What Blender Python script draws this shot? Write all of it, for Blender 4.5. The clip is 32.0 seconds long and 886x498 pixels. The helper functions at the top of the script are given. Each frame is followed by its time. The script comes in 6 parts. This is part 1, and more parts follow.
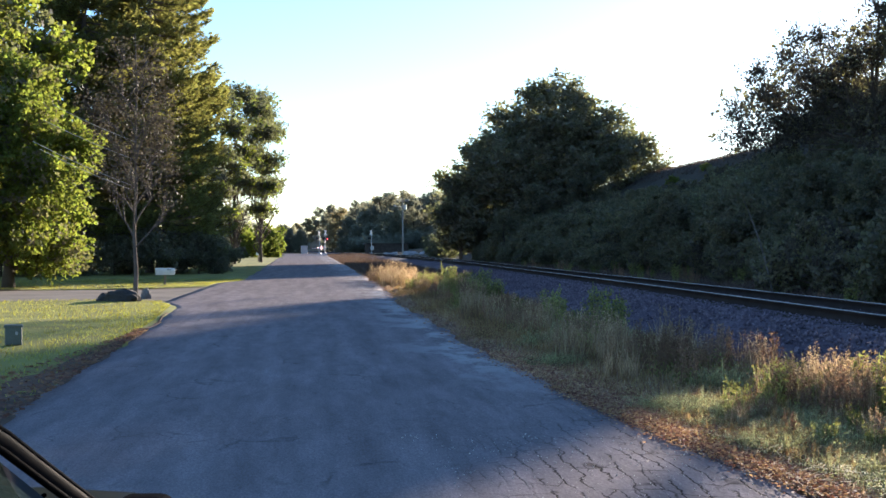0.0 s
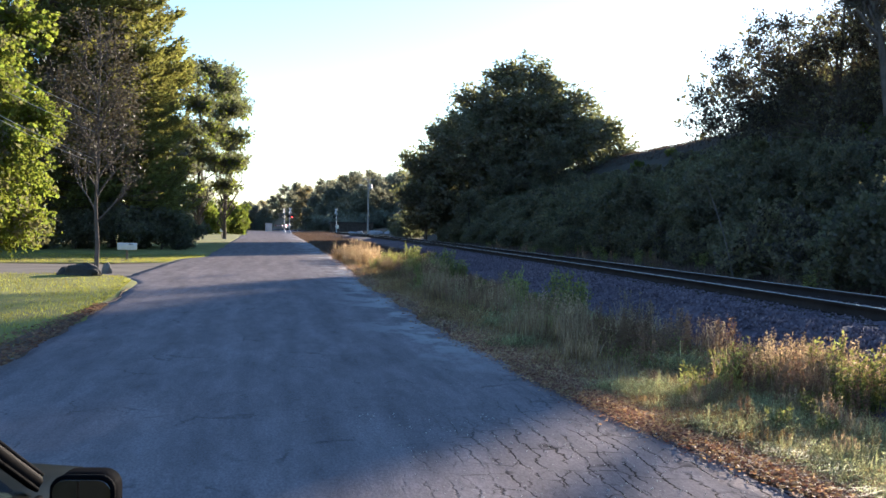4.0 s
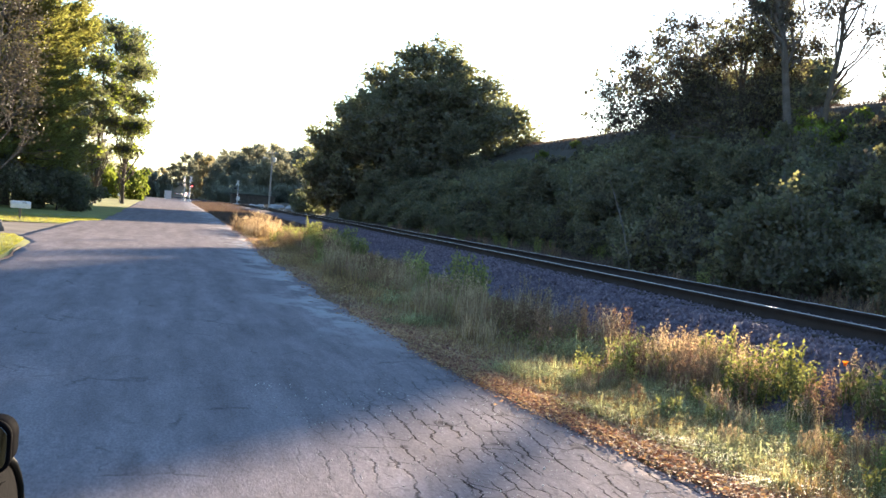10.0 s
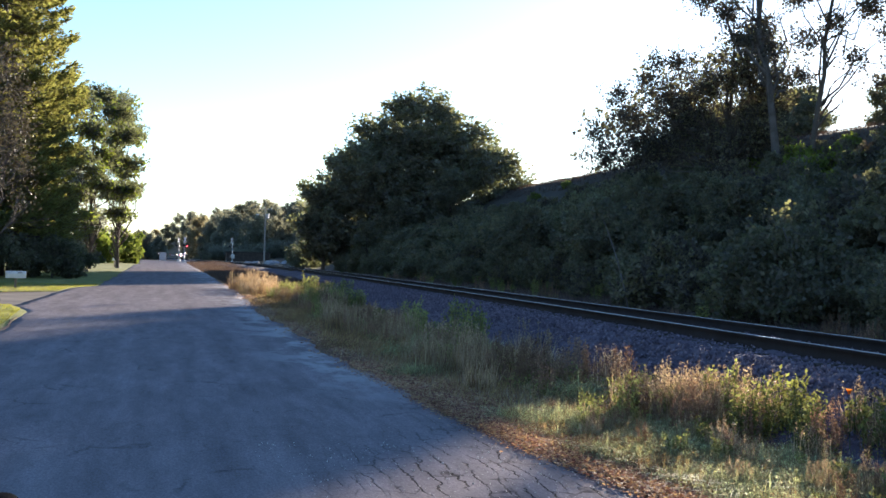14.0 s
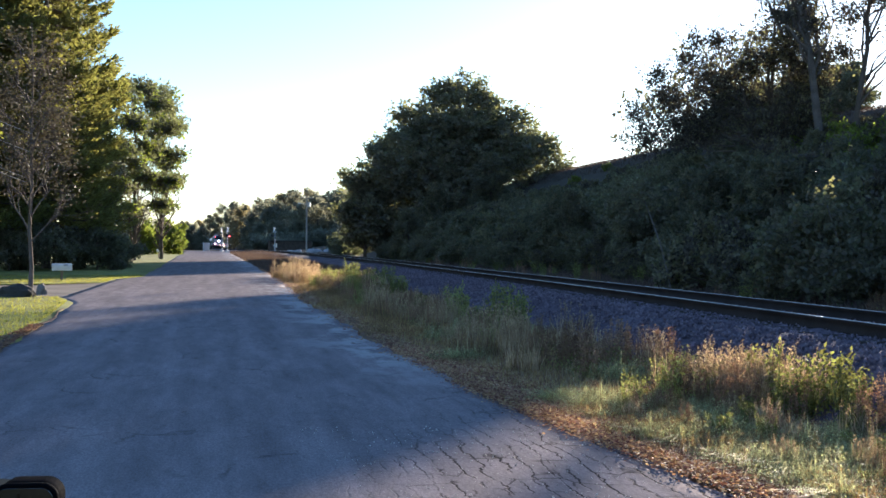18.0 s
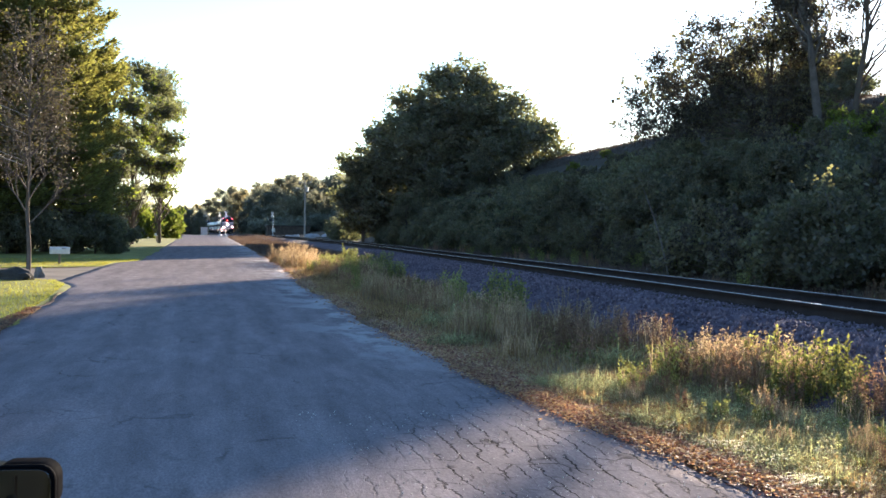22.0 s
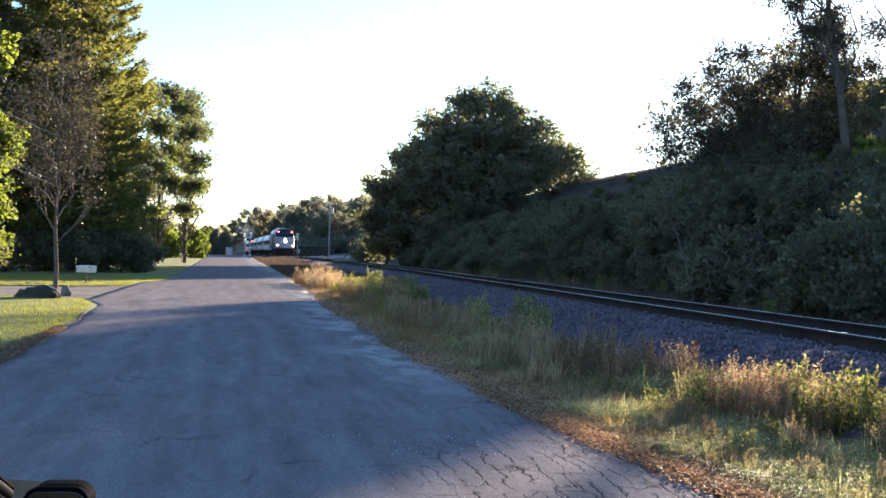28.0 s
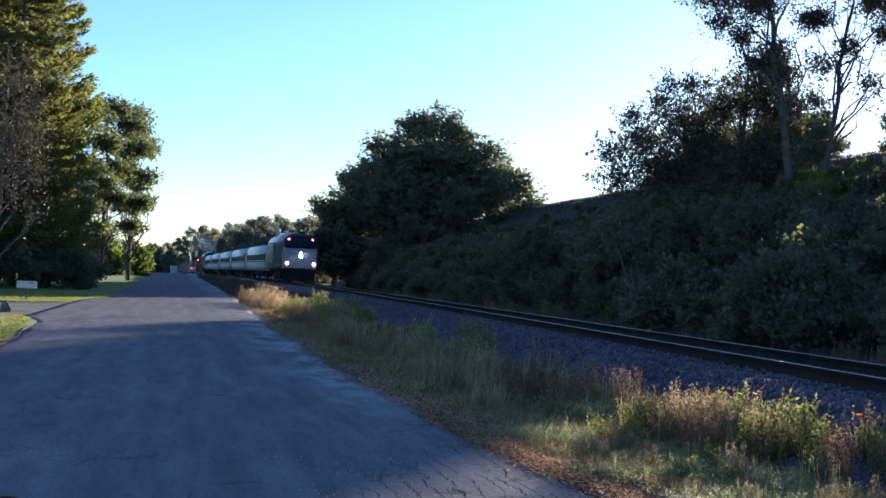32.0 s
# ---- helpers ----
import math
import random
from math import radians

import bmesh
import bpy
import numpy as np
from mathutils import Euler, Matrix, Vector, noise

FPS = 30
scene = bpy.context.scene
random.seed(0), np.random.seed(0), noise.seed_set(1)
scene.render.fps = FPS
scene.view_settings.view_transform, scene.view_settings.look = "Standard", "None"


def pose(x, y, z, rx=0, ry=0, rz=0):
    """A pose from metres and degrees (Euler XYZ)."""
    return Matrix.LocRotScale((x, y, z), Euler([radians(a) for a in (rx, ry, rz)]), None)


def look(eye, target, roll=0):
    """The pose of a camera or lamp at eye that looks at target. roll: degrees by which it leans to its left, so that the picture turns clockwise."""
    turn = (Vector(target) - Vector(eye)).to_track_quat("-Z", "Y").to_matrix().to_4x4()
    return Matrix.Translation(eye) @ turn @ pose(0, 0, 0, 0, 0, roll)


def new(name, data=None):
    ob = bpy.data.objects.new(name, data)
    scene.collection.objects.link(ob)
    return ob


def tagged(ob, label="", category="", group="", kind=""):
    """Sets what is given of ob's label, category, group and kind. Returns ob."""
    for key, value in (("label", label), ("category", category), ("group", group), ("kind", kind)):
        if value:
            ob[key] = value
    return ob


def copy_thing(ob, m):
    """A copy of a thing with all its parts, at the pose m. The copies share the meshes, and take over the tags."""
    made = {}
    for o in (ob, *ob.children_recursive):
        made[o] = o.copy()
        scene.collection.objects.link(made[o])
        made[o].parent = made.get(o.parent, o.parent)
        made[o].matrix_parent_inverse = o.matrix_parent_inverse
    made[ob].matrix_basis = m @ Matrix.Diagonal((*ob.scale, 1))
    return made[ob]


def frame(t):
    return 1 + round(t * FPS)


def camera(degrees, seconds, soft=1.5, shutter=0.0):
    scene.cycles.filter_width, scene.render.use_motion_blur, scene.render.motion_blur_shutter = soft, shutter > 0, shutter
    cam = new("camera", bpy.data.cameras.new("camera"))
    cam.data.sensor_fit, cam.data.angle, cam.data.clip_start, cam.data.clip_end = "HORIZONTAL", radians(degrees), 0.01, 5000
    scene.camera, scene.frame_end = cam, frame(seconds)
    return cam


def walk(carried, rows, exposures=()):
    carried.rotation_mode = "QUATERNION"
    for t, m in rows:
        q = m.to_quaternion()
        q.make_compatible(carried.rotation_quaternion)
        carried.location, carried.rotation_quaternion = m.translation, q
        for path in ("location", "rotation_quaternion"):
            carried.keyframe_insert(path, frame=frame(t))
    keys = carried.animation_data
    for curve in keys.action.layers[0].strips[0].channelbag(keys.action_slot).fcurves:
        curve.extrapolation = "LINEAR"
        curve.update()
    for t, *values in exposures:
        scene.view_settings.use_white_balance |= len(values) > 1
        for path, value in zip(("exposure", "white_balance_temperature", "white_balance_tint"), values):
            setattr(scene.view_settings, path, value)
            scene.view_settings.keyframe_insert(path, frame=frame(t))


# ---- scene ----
cam = camera(40.0, 32.0, soft=1.55)
EYE = Vector((0.0, 0.0, 1.65))
PATH = [  # seconds, yaw to the left, pitch up, lean
    (0, -6.33, 0.05, 0.00), (0.5, -6.45, 0.15, -0.28), (1, -6.57, 0.40, -0.44), (1.5, -6.70, 0.52, -0.96),
    (2, -6.68, 0.66, -0.49), (2.5, -6.68, 0.53, -0.28), (3, -6.73, -0.03, 0.64), (3.5, -7.77, -0.94, 1.30),
    (5.5, -8.11, 0.47, 0.79), (6, -9.00, 1.06, 2.01), (6.5, -9.62, 0.98, 1.52), (7, -10.47, 0.78, 1.07),
    (7.5, -10.89, -0.26, 1.57), (8, -10.90, -0.81, 5.15), (8.5, -11.84, -1.06, 4.19), (9, -12.59, -1.44, 4.84),
    (9.5, -12.67, -1.69, 5.19), (10, -12.71, -1.51, 4.48), (10.5, -12.94, -0.46, 3.56), (11, -12.69, 1.93, 3.78),
    (11.5, -12.24, 1.92, 1.67), (12, -11.18, -0.41, 1.19), (12.5, -10.78, -0.33, 1.10), (13, -10.39, 0.04, 1.50),
    (13.5, -11.46, 0.69, 1.16), (14, -12.78, 0.70, 1.42), (14.5, -12.28, 0.54, -0.19), (16.5, -11.71, 0.17, -0.45),
    (17, -11.29, 0.20, 0.06), (17.5, -11.00, 0.10, 0.39), (18, -10.83, -0.01, 0.35), (18.5, -10.92, -0.15, 0.54),
    (19, -10.92, -0.36, 0.58), (19.5, -10.93, -0.39, 0.30), (20, -10.99, -0.38, 0.43), (20.5, -10.96, -0.49, 0.48),
    (21, -10.85, -0.48, 0.47), (21.5, -10.83, -0.61, 0.74), (22, -10.93, -0.68, 0.69), (22.5, -10.98, -0.64, 0.39),
    (23, -10.78, -0.52, 0.73), (23.5, -10.75, -0.29, 0.53), (24, -10.75, -0.06, 1.07), (24.5, -10.92, -0.08, 0.43),
    (25, -10.93, -0.14, 1.62), (25.5, -10.59, -0.41, 1.25), (27.5, -9.78, -0.39, 1.66), (28, -9.79, 0.38, 1.41),
    (28.5, -10.05, 0.33, 1.63), (29, -10.00, 0.55, 2.45), (29.5, -10.26, 0.59, 2.82), (30, -10.54, 0.72, 2.64),
    (30.5, -10.74, 0.94, 3.08), (31, -11.44, 0.96, 3.51), (31.5, -11.83, 1.47, 3.20), (32, -12.25, 1.55, 2.49),
]


# the little sway of the standing camera: seconds, to the right, up
SWAY = np.array([(0, 0.005, 0.040), (3.5, 0.045, 0.039), (5.5, 0.035, 0.01), (7, 0.025, -0.005), (8, 0.003, -0.005), (9, 0.016, -0.015), (10, 0.0, -0.014), (10.5, -0.018, -0.004), (12, -0.009, -0.009),
                 (13, -0.015, 0.015), (14.5, 0.01, 0.0), (16.5, 0.028, -0.014), (19, 0.025, -0.014), (22, 0.026, -0.018), (25, 0.026, -0.02), (27.5, -0.004, -0.004), (29, -0.010, -0.005), (32, 0.0, -0.012)])


def aim(t, yaw, pitch, lean):
    a, b = radians(yaw), radians(pitch)
    eye = EYE + Vector((np.interp(t, SWAY[:, 0], SWAY[:, 1]), 0, np.interp(t, SWAY[:, 0], SWAY[:, 2])))
    ahead = Vector((-math.sin(a) * math.cos(b), math.cos(a) * math.cos(b), math.sin(b)))
    return look(eye, eye + ahead, lean)



EXPOSURE = [(0, 0.5), (3.5, 0.5), (6, 0.48), (7, 0.3), (8, 0.7), (9, 1.0), (10, 1.1), (10.5, 1.05), (11, 0.85), (11.5, 0.3), (12, 0.35), (13, 0.5),
            (14.5, 0.45), (17, 0.42), (19, 0.6), (22, 0.78), (24, 0.7), (25.5, 0.7), (28, 0.72), (29.5, 0.4), (31, 0.2), (32, 0.0)]
walk(cam, [(t, aim(t, a, b, c)) for t, a, b, c in PATH], [(t, 1.1 * e + 1.76, 5950 + 1250 * (e - 0.62), 15) for t, e in EXPOSURE])

# ---- light ----
SUN_AZ, SUN_EL = radians(31.8), radians(9.5)
SUN_DIR = Vector((math.sin(SUN_AZ) * math.cos(SUN_EL), math.cos(SUN_AZ) * math.cos(SUN_EL), math.sin(SUN_EL)))
world = bpy.data.worlds.new("sky")
scene.world = world
world.use_nodes = True
wn = world.node_tree
sky = wn.nodes.new("ShaderNodeTexSky")
sky.sky_type, sky.sun_disc = "NISHITA", False
sky.sun_elevation, sky.sun_rotation = SUN_EL, SUN_AZ
sky.air_density, sky.dust_density, sky.ozone_density = 1.0, 0.14, 3.0
wn.links.new(sky.outputs[0], wn.nodes["Background"].inputs[0])
wn.nodes["Background"].inputs[1].default_value = 0.067
sun_lamp = bpy.data.lights.new("sun", "SUN")
sun_lamp.energy, sun_lamp.angle, sun_lamp.color = 4.0, radians(0.6), (1.0, 0.83, 0.60)
sun = new("sun", sun_lamp)
sun.matrix_world = look(SUN_DIR * 200, (0, 0, 0))

# ---- materials ----


def mat(name, color, rough=0.8, metal=0.0, vary=0.25, scale=3.0, bump=0.2, fine=40.0, tint=None, spec=0.3, island=0.0):
    """A surface with two scales of variation: stains and grain."""
    m = bpy.data.materials.new(name)
    m.use_nodes = True
    t = m.node_tree
    b = t.nodes["Principled BSDF"]
    b.inputs["Roughness"].default_value, b.inputs["Metallic"].default_value = rough, metal
    b.inputs["Specular IOR Level"].default_value = spec
    geo = t.nodes.new("ShaderNodeTexCoord")
    n1, n2 = t.nodes.new("ShaderNodeTexNoise"), t.nodes.new("ShaderNodeTexNoise")
    n1.inputs["Scale"].default_value, n1.inputs["Detail"].default_value = scale, 4.0
    n2.inputs["Scale"].default_value, n2.inputs["Detail"].default_value = fine, 3.0
    for n in (n1, n2):
        t.links.new(geo.outputs["Object"], n.inputs["Vector"])
    add = t.nodes.new("ShaderNodeMath")
    add.operation = "MULTIPLY_ADD"
    add.inputs[1].default_value = 0.45
    t.links.new(n2.outputs[0], add.inputs[0])
    t.links.new(n1.outputs[0], add.inputs[2])
    ramp = t.nodes.new("ShaderNodeMapRange")
    ramp.inputs[1].default_value, ramp.inputs[2].default_value = 0.45, 1.0
    t.links.new(add.outputs[0], ramp.inputs[0])
    mix = t.nodes.new("ShaderNodeMix")
    mix.data_type = "RGBA"
    tint = tint or tuple(c * (1 - vary) for c in color)
    mix.inputs[6].default_value = (*[min(1, c * (1 + 0.6 * vary)) for c in color], 1)
    mix.inputs[7].default_value = (*tint, 1)
    t.links.new(ramp.outputs[0], mix.inputs[0])
    out = mix.outputs[2]
    if island:
        g = t.nodes.new("ShaderNodeNewGeometry")
        hsv = t.nodes.new("ShaderNodeHueSaturation")
        r1 = t.nodes.new("ShaderNodeMapRange")
        r1.inputs[3].default_value, r1.inputs[4].default_value = 1 - island, 1 + island
        r2 = t.nodes.new("ShaderNodeMapRange")
        r2.inputs[3].default_value, r2.inputs[4].default_value = 0.5 - island * 0.09, 0.5 + island * 0.05
        t.links.new(g.outputs["Random Per Island"], r1.inputs[0])
        t.links.new(g.outputs["Random Per Island"], r2.inputs[0])
        t.links.new(r1.outputs[0], hsv.inputs["Value"])
        t.links.new(r2.outputs[0], hsv.inputs["Hue"])
        t.links.new(out, hsv.inputs["Color"])
        out = hsv.outputs[0]
    t.links.new(out, b.inputs["Base Color"])
    if bump:
        bm = t.nodes.new("ShaderNodeBump")
        bm.inputs["Strength"].default_value, bm.inputs["Distance"].default_value = bump, 0.02
        t.links.new(add.outputs[0], bm.inputs["Height"])
        t.links.new(bm.outputs[0], b.inputs["Normal"])
    return m


def leaf_mat(name, color, through_color, share=0.45, island=0.45, rough=0.62, plants=0.42):
    """Leaves: a glossy face, and light that shines through from behind."""
    m = mat(name, color, rough, vary=0.35, scale=0.6, bump=0.0, fine=4.0, island=island, spec=0.06)
    t = m.node_tree
    tr = t.nodes.new("ShaderNodeBsdfTranslucent")
    b, o = t.nodes["Principled BSDF"], t.nodes["Material Output"]
    # each plant a little lighter or darker than the next
    info, vary = t.nodes.new("ShaderNodeObjectInfo"), t.nodes.new("ShaderNodeMapRange")
    vary.inputs[3].default_value, vary.inputs[4].default_value = 1 - plants, 1 + plants
    shade = t.nodes.new("ShaderNodeMix")
    shade.data_type, shade.blend_type = "RGBA", "MULTIPLY"
    shade.inputs[0].default_value = 1.0
    t.links.new(info.outputs["Random"], vary.inputs[0])
    t.links.new(b.inputs["Base Color"].links[0].from_socket, shade.inputs[6])
    t.links.new(vary.outputs[0], shade.inputs[7])
    t.links.new(shade.outputs[2], b.inputs["Base Color"])
    hue = t.nodes.new("ShaderNodeMix")
    hue.data_type, hue.blend_type = "RGBA", "MULTIPLY"
    hue.inputs[0].default_value = 1.0
    hue.inputs[7].default_value = (*through_color, 1)
    t.links.new(b.inputs["Base Color"].links[0].from_socket, hue.inputs[6])
    t.links.new(hue.outputs[2], tr.inputs[0])
    mx = t.nodes.new("ShaderNodeMixShader")
    mx.inputs[0].default_value = share
    t.links.new(b.outputs[0], mx.inputs[1])
    t.links.new(tr.outputs[0], mx.inputs[2])
    t.links.new(mx.outputs[0], o.inputs[0])
    return m


def glow(name, color, strength):
    m = bpy.data.materials.new(name)
    m.use_nodes = True
    b = m.node_tree.nodes["Principled BSDF"]
    b.inputs["Base Color"].default_value = (*color, 1)
    b.inputs["Emission Color"].default_value = (*color, 1)
    b.inputs["Emission Strength"].default_value = strength
    return m


LEAF_GREEN = leaf_mat("leaf_green", (0.152, 0.188, 0.052), (1.9, 1.85, 0.9), 0.55, 0.3, plants=0.15)
# leaf_dark and leaf_olive carry the sun's veiling glare as a lighter grey
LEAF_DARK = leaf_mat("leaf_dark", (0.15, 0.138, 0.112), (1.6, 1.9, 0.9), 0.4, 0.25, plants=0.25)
LEAF_YELLOW = leaf_mat("leaf_yellow", (0.155, 0.185, 0.055), (1.7, 1.75, 0.8), 0.5, 0.3, plants=0.2)
LEAF_OLIVE = leaf_mat("leaf_olive", (0.162, 0.142, 0.106), (1.7, 1.9, 0.9), 0.4, 0.25, plants=0.25)
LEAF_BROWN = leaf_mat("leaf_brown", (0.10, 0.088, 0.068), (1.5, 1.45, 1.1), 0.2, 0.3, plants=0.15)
# far leaves: lightened and greyed, so the colour itself carries the distance haze
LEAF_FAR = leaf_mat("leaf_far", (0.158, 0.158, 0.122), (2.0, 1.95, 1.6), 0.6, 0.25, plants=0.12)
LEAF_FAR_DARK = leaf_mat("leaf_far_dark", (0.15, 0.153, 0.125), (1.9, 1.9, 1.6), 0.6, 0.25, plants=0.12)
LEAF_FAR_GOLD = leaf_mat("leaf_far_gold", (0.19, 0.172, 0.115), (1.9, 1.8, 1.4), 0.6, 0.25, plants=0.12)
NEEDLE = leaf_mat("needle", (0.155, 0.158, 0.066), (1.75, 1.7, 0.9), 0.5, 0.35, plants=0.15)
BARK = mat("bark", (0.11, 0.085, 0.065), 0.95, vary=0.4, scale=2.0, bump=0.8, fine=18)
BARK_GREY = mat("bark_grey", (0.135, 0.112, 0.095), 0.95, vary=0.4, scale=2.5, bump=0.6, fine=18, spec=0.05)
BARK_PALE = mat("bark_pale", (0.19, 0.17, 0.15), 0.9, vary=0.4, scale=3.0, bump=0.5, fine=20)
GRASS_SOIL = mat("grassy_soil", (0.215, 0.155, 0.10), 0.95, vary=0.4, scale=0.35, bump=0.25, fine=9, tint=(0.14, 0.09, 0.06), spec=0.03)
LAWN = mat("lawn_turf", (0.25, 0.25, 0.068), 0.9, vary=0.35, scale=0.9, bump=0.8, fine=26, tint=(0.15, 0.145, 0.055), spec=0.1)
DIRT = mat("bare_dirt", (0.15, 0.105, 0.08), 0.95, vary=0.4, scale=1.6, bump=0.8, fine=22, tint=(0.10, 0.075, 0.05), spec=0.06)
SHADED_BANK = mat("shaded_bank", (0.075, 0.062, 0.048), 0.95, vary=0.4, scale=0.5, bump=0.12, fine=6, tint=(0.06, 0.055, 0.04), spec=0.05)
BALLAST = mat("ballast", (0.125, 0.097, 0.115), 0.95, vary=0.45, scale=0.6, bump=1.0, fine=16, spec=0.08)
STONE = mat("ballast_stone", (0.16, 0.126, 0.148), 0.9, vary=0.35, scale=6, bump=0.3, fine=60, island=0.45, spec=0.12)
DRIVE = mat("driveway_asphalt", (0.195, 0.165, 0.135), 0.95, vary=0.3, scale=0.5, bump=0.5, fine=30, spec=0.05)
# dusty tan, painted brighter to make up for sunlight missing on the driveway
DUSTY_DRIVE = mat("dusty_driveway", (0.30, 0.262, 0.222), 0.95, vary=0.3, scale=0.7, bump=0.4, fine=30, spec=0.05)
RAIL = mat("rail_steel", (0.045, 0.034, 0.03), 0.8, 0.0, vary=0.3, scale=2, bump=0.1, fine=30)
RAIL_TOP = mat("rail_running_top", (0.42, 0.385, 0.36), 0.5, 0.9, vary=0.2, scale=3, bump=0.05, fine=60)
TIE = mat("creosoted_wood", (0.075, 0.06, 0.05), 0.9, vary=0.4, scale=3, bump=0.7, fine=30)


def road_mat():
    """Old grey asphalt: stains, streaks along the lane, grit, and long wavy cracks by the verge."""
    m = mat("old_asphalt", (0.242, 0.212, 0.212), 1.0, vary=0.06, scale=0.55, bump=0.7, fine=70, spec=0.04)
    t = m.node_tree
    b = t.nodes["Principled BSDF"]
    co = [n for n in t.nodes if n.type == "TEX_COORD"][0].outputs["Object"]

    def noise(vec, scale, detail, rough=0.6):
        n = t.nodes.new("ShaderNodeTexNoise")
        n.inputs["Scale"].default_value, n.inputs["Detail"].default_value, n.inputs["Roughness"].default_value = scale, detail, rough
        t.links.new(vec, n.inputs["Vector"])
        return n

    def mapped(vec, scale, turn=0.0):
        n = t.nodes.new("ShaderNodeMapping")
        n.inputs["Rotation"].default_value = (0, 0, radians(turn))
        n.inputs["Scale"].default_value = scale
        t.links.new(vec, n.inputs["Vector"])
        return n.outputs[0]

    def span(out, a, c, lo=0.0, hi=1.0):
        n = t.nodes.new("ShaderNodeMapRange")
        for k, q in zip((1, 2, 3, 4), (a, c, lo, hi)):
            n.inputs[k].default_value = q
        t.links.new(out, n.inputs[0])
        return n.outputs[0]

    def times(a, c):
        n = t.nodes.new("ShaderNodeMath")
        n.operation, n.use_clamp = "MULTIPLY", True
        t.links.new(a, n.inputs[0])
        t.links.new(c, n.inputs[1])
        return n.outputs[0]

    def blend(kind, fac, a, color):
        n = t.nodes.new("ShaderNodeMix")
        n.data_type, n.blend_type = "RGBA", kind
        t.links.new(a, n.inputs[6])
        if isinstance(fac, float):
            n.inputs[0].default_value = fac
        else:
            t.links.new(fac, n.inputs[0])
        if isinstance(color, tuple):
            n.inputs[7].default_value = (*color, 1)
        else:
            t.links.new(color, n.inputs[7])
        return n.outputs[2]

    def warped(scale, detail, reach):
        n = t.nodes.new("ShaderNodeVectorMath")
        n.operation = "MULTIPLY_ADD"
        n.inputs[1].default_value = reach
        t.links.new(noise(co, scale, detail).outputs["Color"], n.inputs[0])
        t.links.new(co, n.inputs[2])
        return n.outputs[0]

    def net(vec, width):
        v = t.nodes.new("ShaderNodeTexVoronoi")
        v.feature = "DISTANCE_TO_EDGE"
        v.inputs["Scale"].default_value, v.inputs["Randomness"].default_value = 1.0, 0.6
        t.links.new(vec, v.inputs["Vector"])
        return span(v.outputs["Distance"], width * 0.25, width, 1.0, 0.0)

    sep = t.nodes.new("ShaderNodeSeparateXYZ")
    t.links.new(co, sep.inputs[0])
    x, y = sep.outputs[0], sep.outputs[1]
    color = b.inputs["Base Color"].links[0].from_socket
    # mottling, and streaks drawn out along the lane
    color = blend("MULTIPLY", 1.0, color, span(noise(mapped(co, (1, 0.22, 1)), 3.6, 9, 0.72).outputs[0], 0.3, 0.7, 0.78, 1.2))
    color = blend("MULTIPLY", 1.0, color, span(noise(mapped(co, (2.4, 0.16, 1)), 1.0, 6, 0.65).outputs[0], 0.3, 0.7, 0.82, 1.16))
    color = blend("MULTIPLY", 1.0, color, span(noise(mapped(co, (1, 0.3, 1)), 60, 3, 0.6).outputs[0], 0.3, 0.7, 0.8, 1.2))
    # pale dusty patches and grit along the broken edge
    dusty = times(times(span(noise(mapped(co, (1.1, 0.5, 1)), 0.9, 7, 0.7).outputs[0], 0.47, 0.56), span(x, 1.25, 2.3)), span(y, 13.0, 17.0))
    color = blend("MIX", dusty, color, (0.38, 0.36, 0.35))
    speck = times(span(noise(co, 26, 2, 0.4).outputs[0], 0.72, 0.74), span(x, 0.0, 2.0))
    color = blend("MIX", speck, color, (0.42, 0.40, 0.37))
    # cracks are masked to the sunlit wedge by the verge, faded where shade lies
    skew = t.nodes.new("ShaderNodeMath")
    skew.operation = "MULTIPLY_ADD"
    skew.inputs[1].default_value = -1.5
    t.links.new(x, skew.inputs[0])
    t.links.new(y, skew.inputs[2])
    # cracks: long ones nearly along the lane, short links between them
    wavy = warped(7.5, 5, (0.12, 0.06, 0))
    turned = mapped(wavy, (1, 1, 1), 1)
    cut = t.nodes.new("ShaderNodeSeparateXYZ")
    t.links.new(turned, cut.inputs[0])

    def maths(kind, a, c=0.0, d=0.0):
        n = t.nodes.new("ShaderNodeMath")
        n.operation = kind
        n.inputs[1].default_value, n.inputs[2].default_value = c, d
        t.links.new(a, n.inputs[0])
        return n.outputs[0]

    lanes = t.nodes.new("ShaderNodeMath")
    lanes.operation = "ADD"
    t.links.new(maths("MULTIPLY", cut.outputs[0], 6.6), lanes.inputs[0])
    t.links.new(maths("MULTIPLY", noise(mapped(co, (1, 0.45, 1)), 1.3, 2).outputs[0], 3.0), lanes.inputs[1])
    long_ = span(maths("ABSOLUTE", maths("SUBTRACT", maths("FRACT", lanes.outputs[0]), 0.5)), 0.43, 0.485)
    near = times(span(skew.outputs[0], 9.0, 5.8), span(x, 0.7, 1.7))
    broken = span(noise(mapped(co, (2.2, 0.9, 1)), 1.6, 3).outputs[0], 0.43, 0.55, 0.04, 1.0)
    amount = times(times(long_, near), broken)
    faint = times(net(mapped(warped(2.4, 5, (0.4, 0.7, 0)), (2.0, 0.8, 1), 8), 0.03), span(noise(co, 0.9, 4).outputs[0], 0.52, 0.62, 0.0, 0.4))
    links = times(times(net(mapped(warped(6.0, 4, (0.10, 0.10, 0)), (4.6, 2.6, 1), 12), 0.045), near), span(noise(co, 2.3, 3).outputs[0], 0.47, 0.58, 0.0, 0.75))
    for a in (amount, links, faint):
        color = blend("MIX", a, color, (0.035, 0.03, 0.028))
    t.links.new(color, b.inputs["Base Color"])
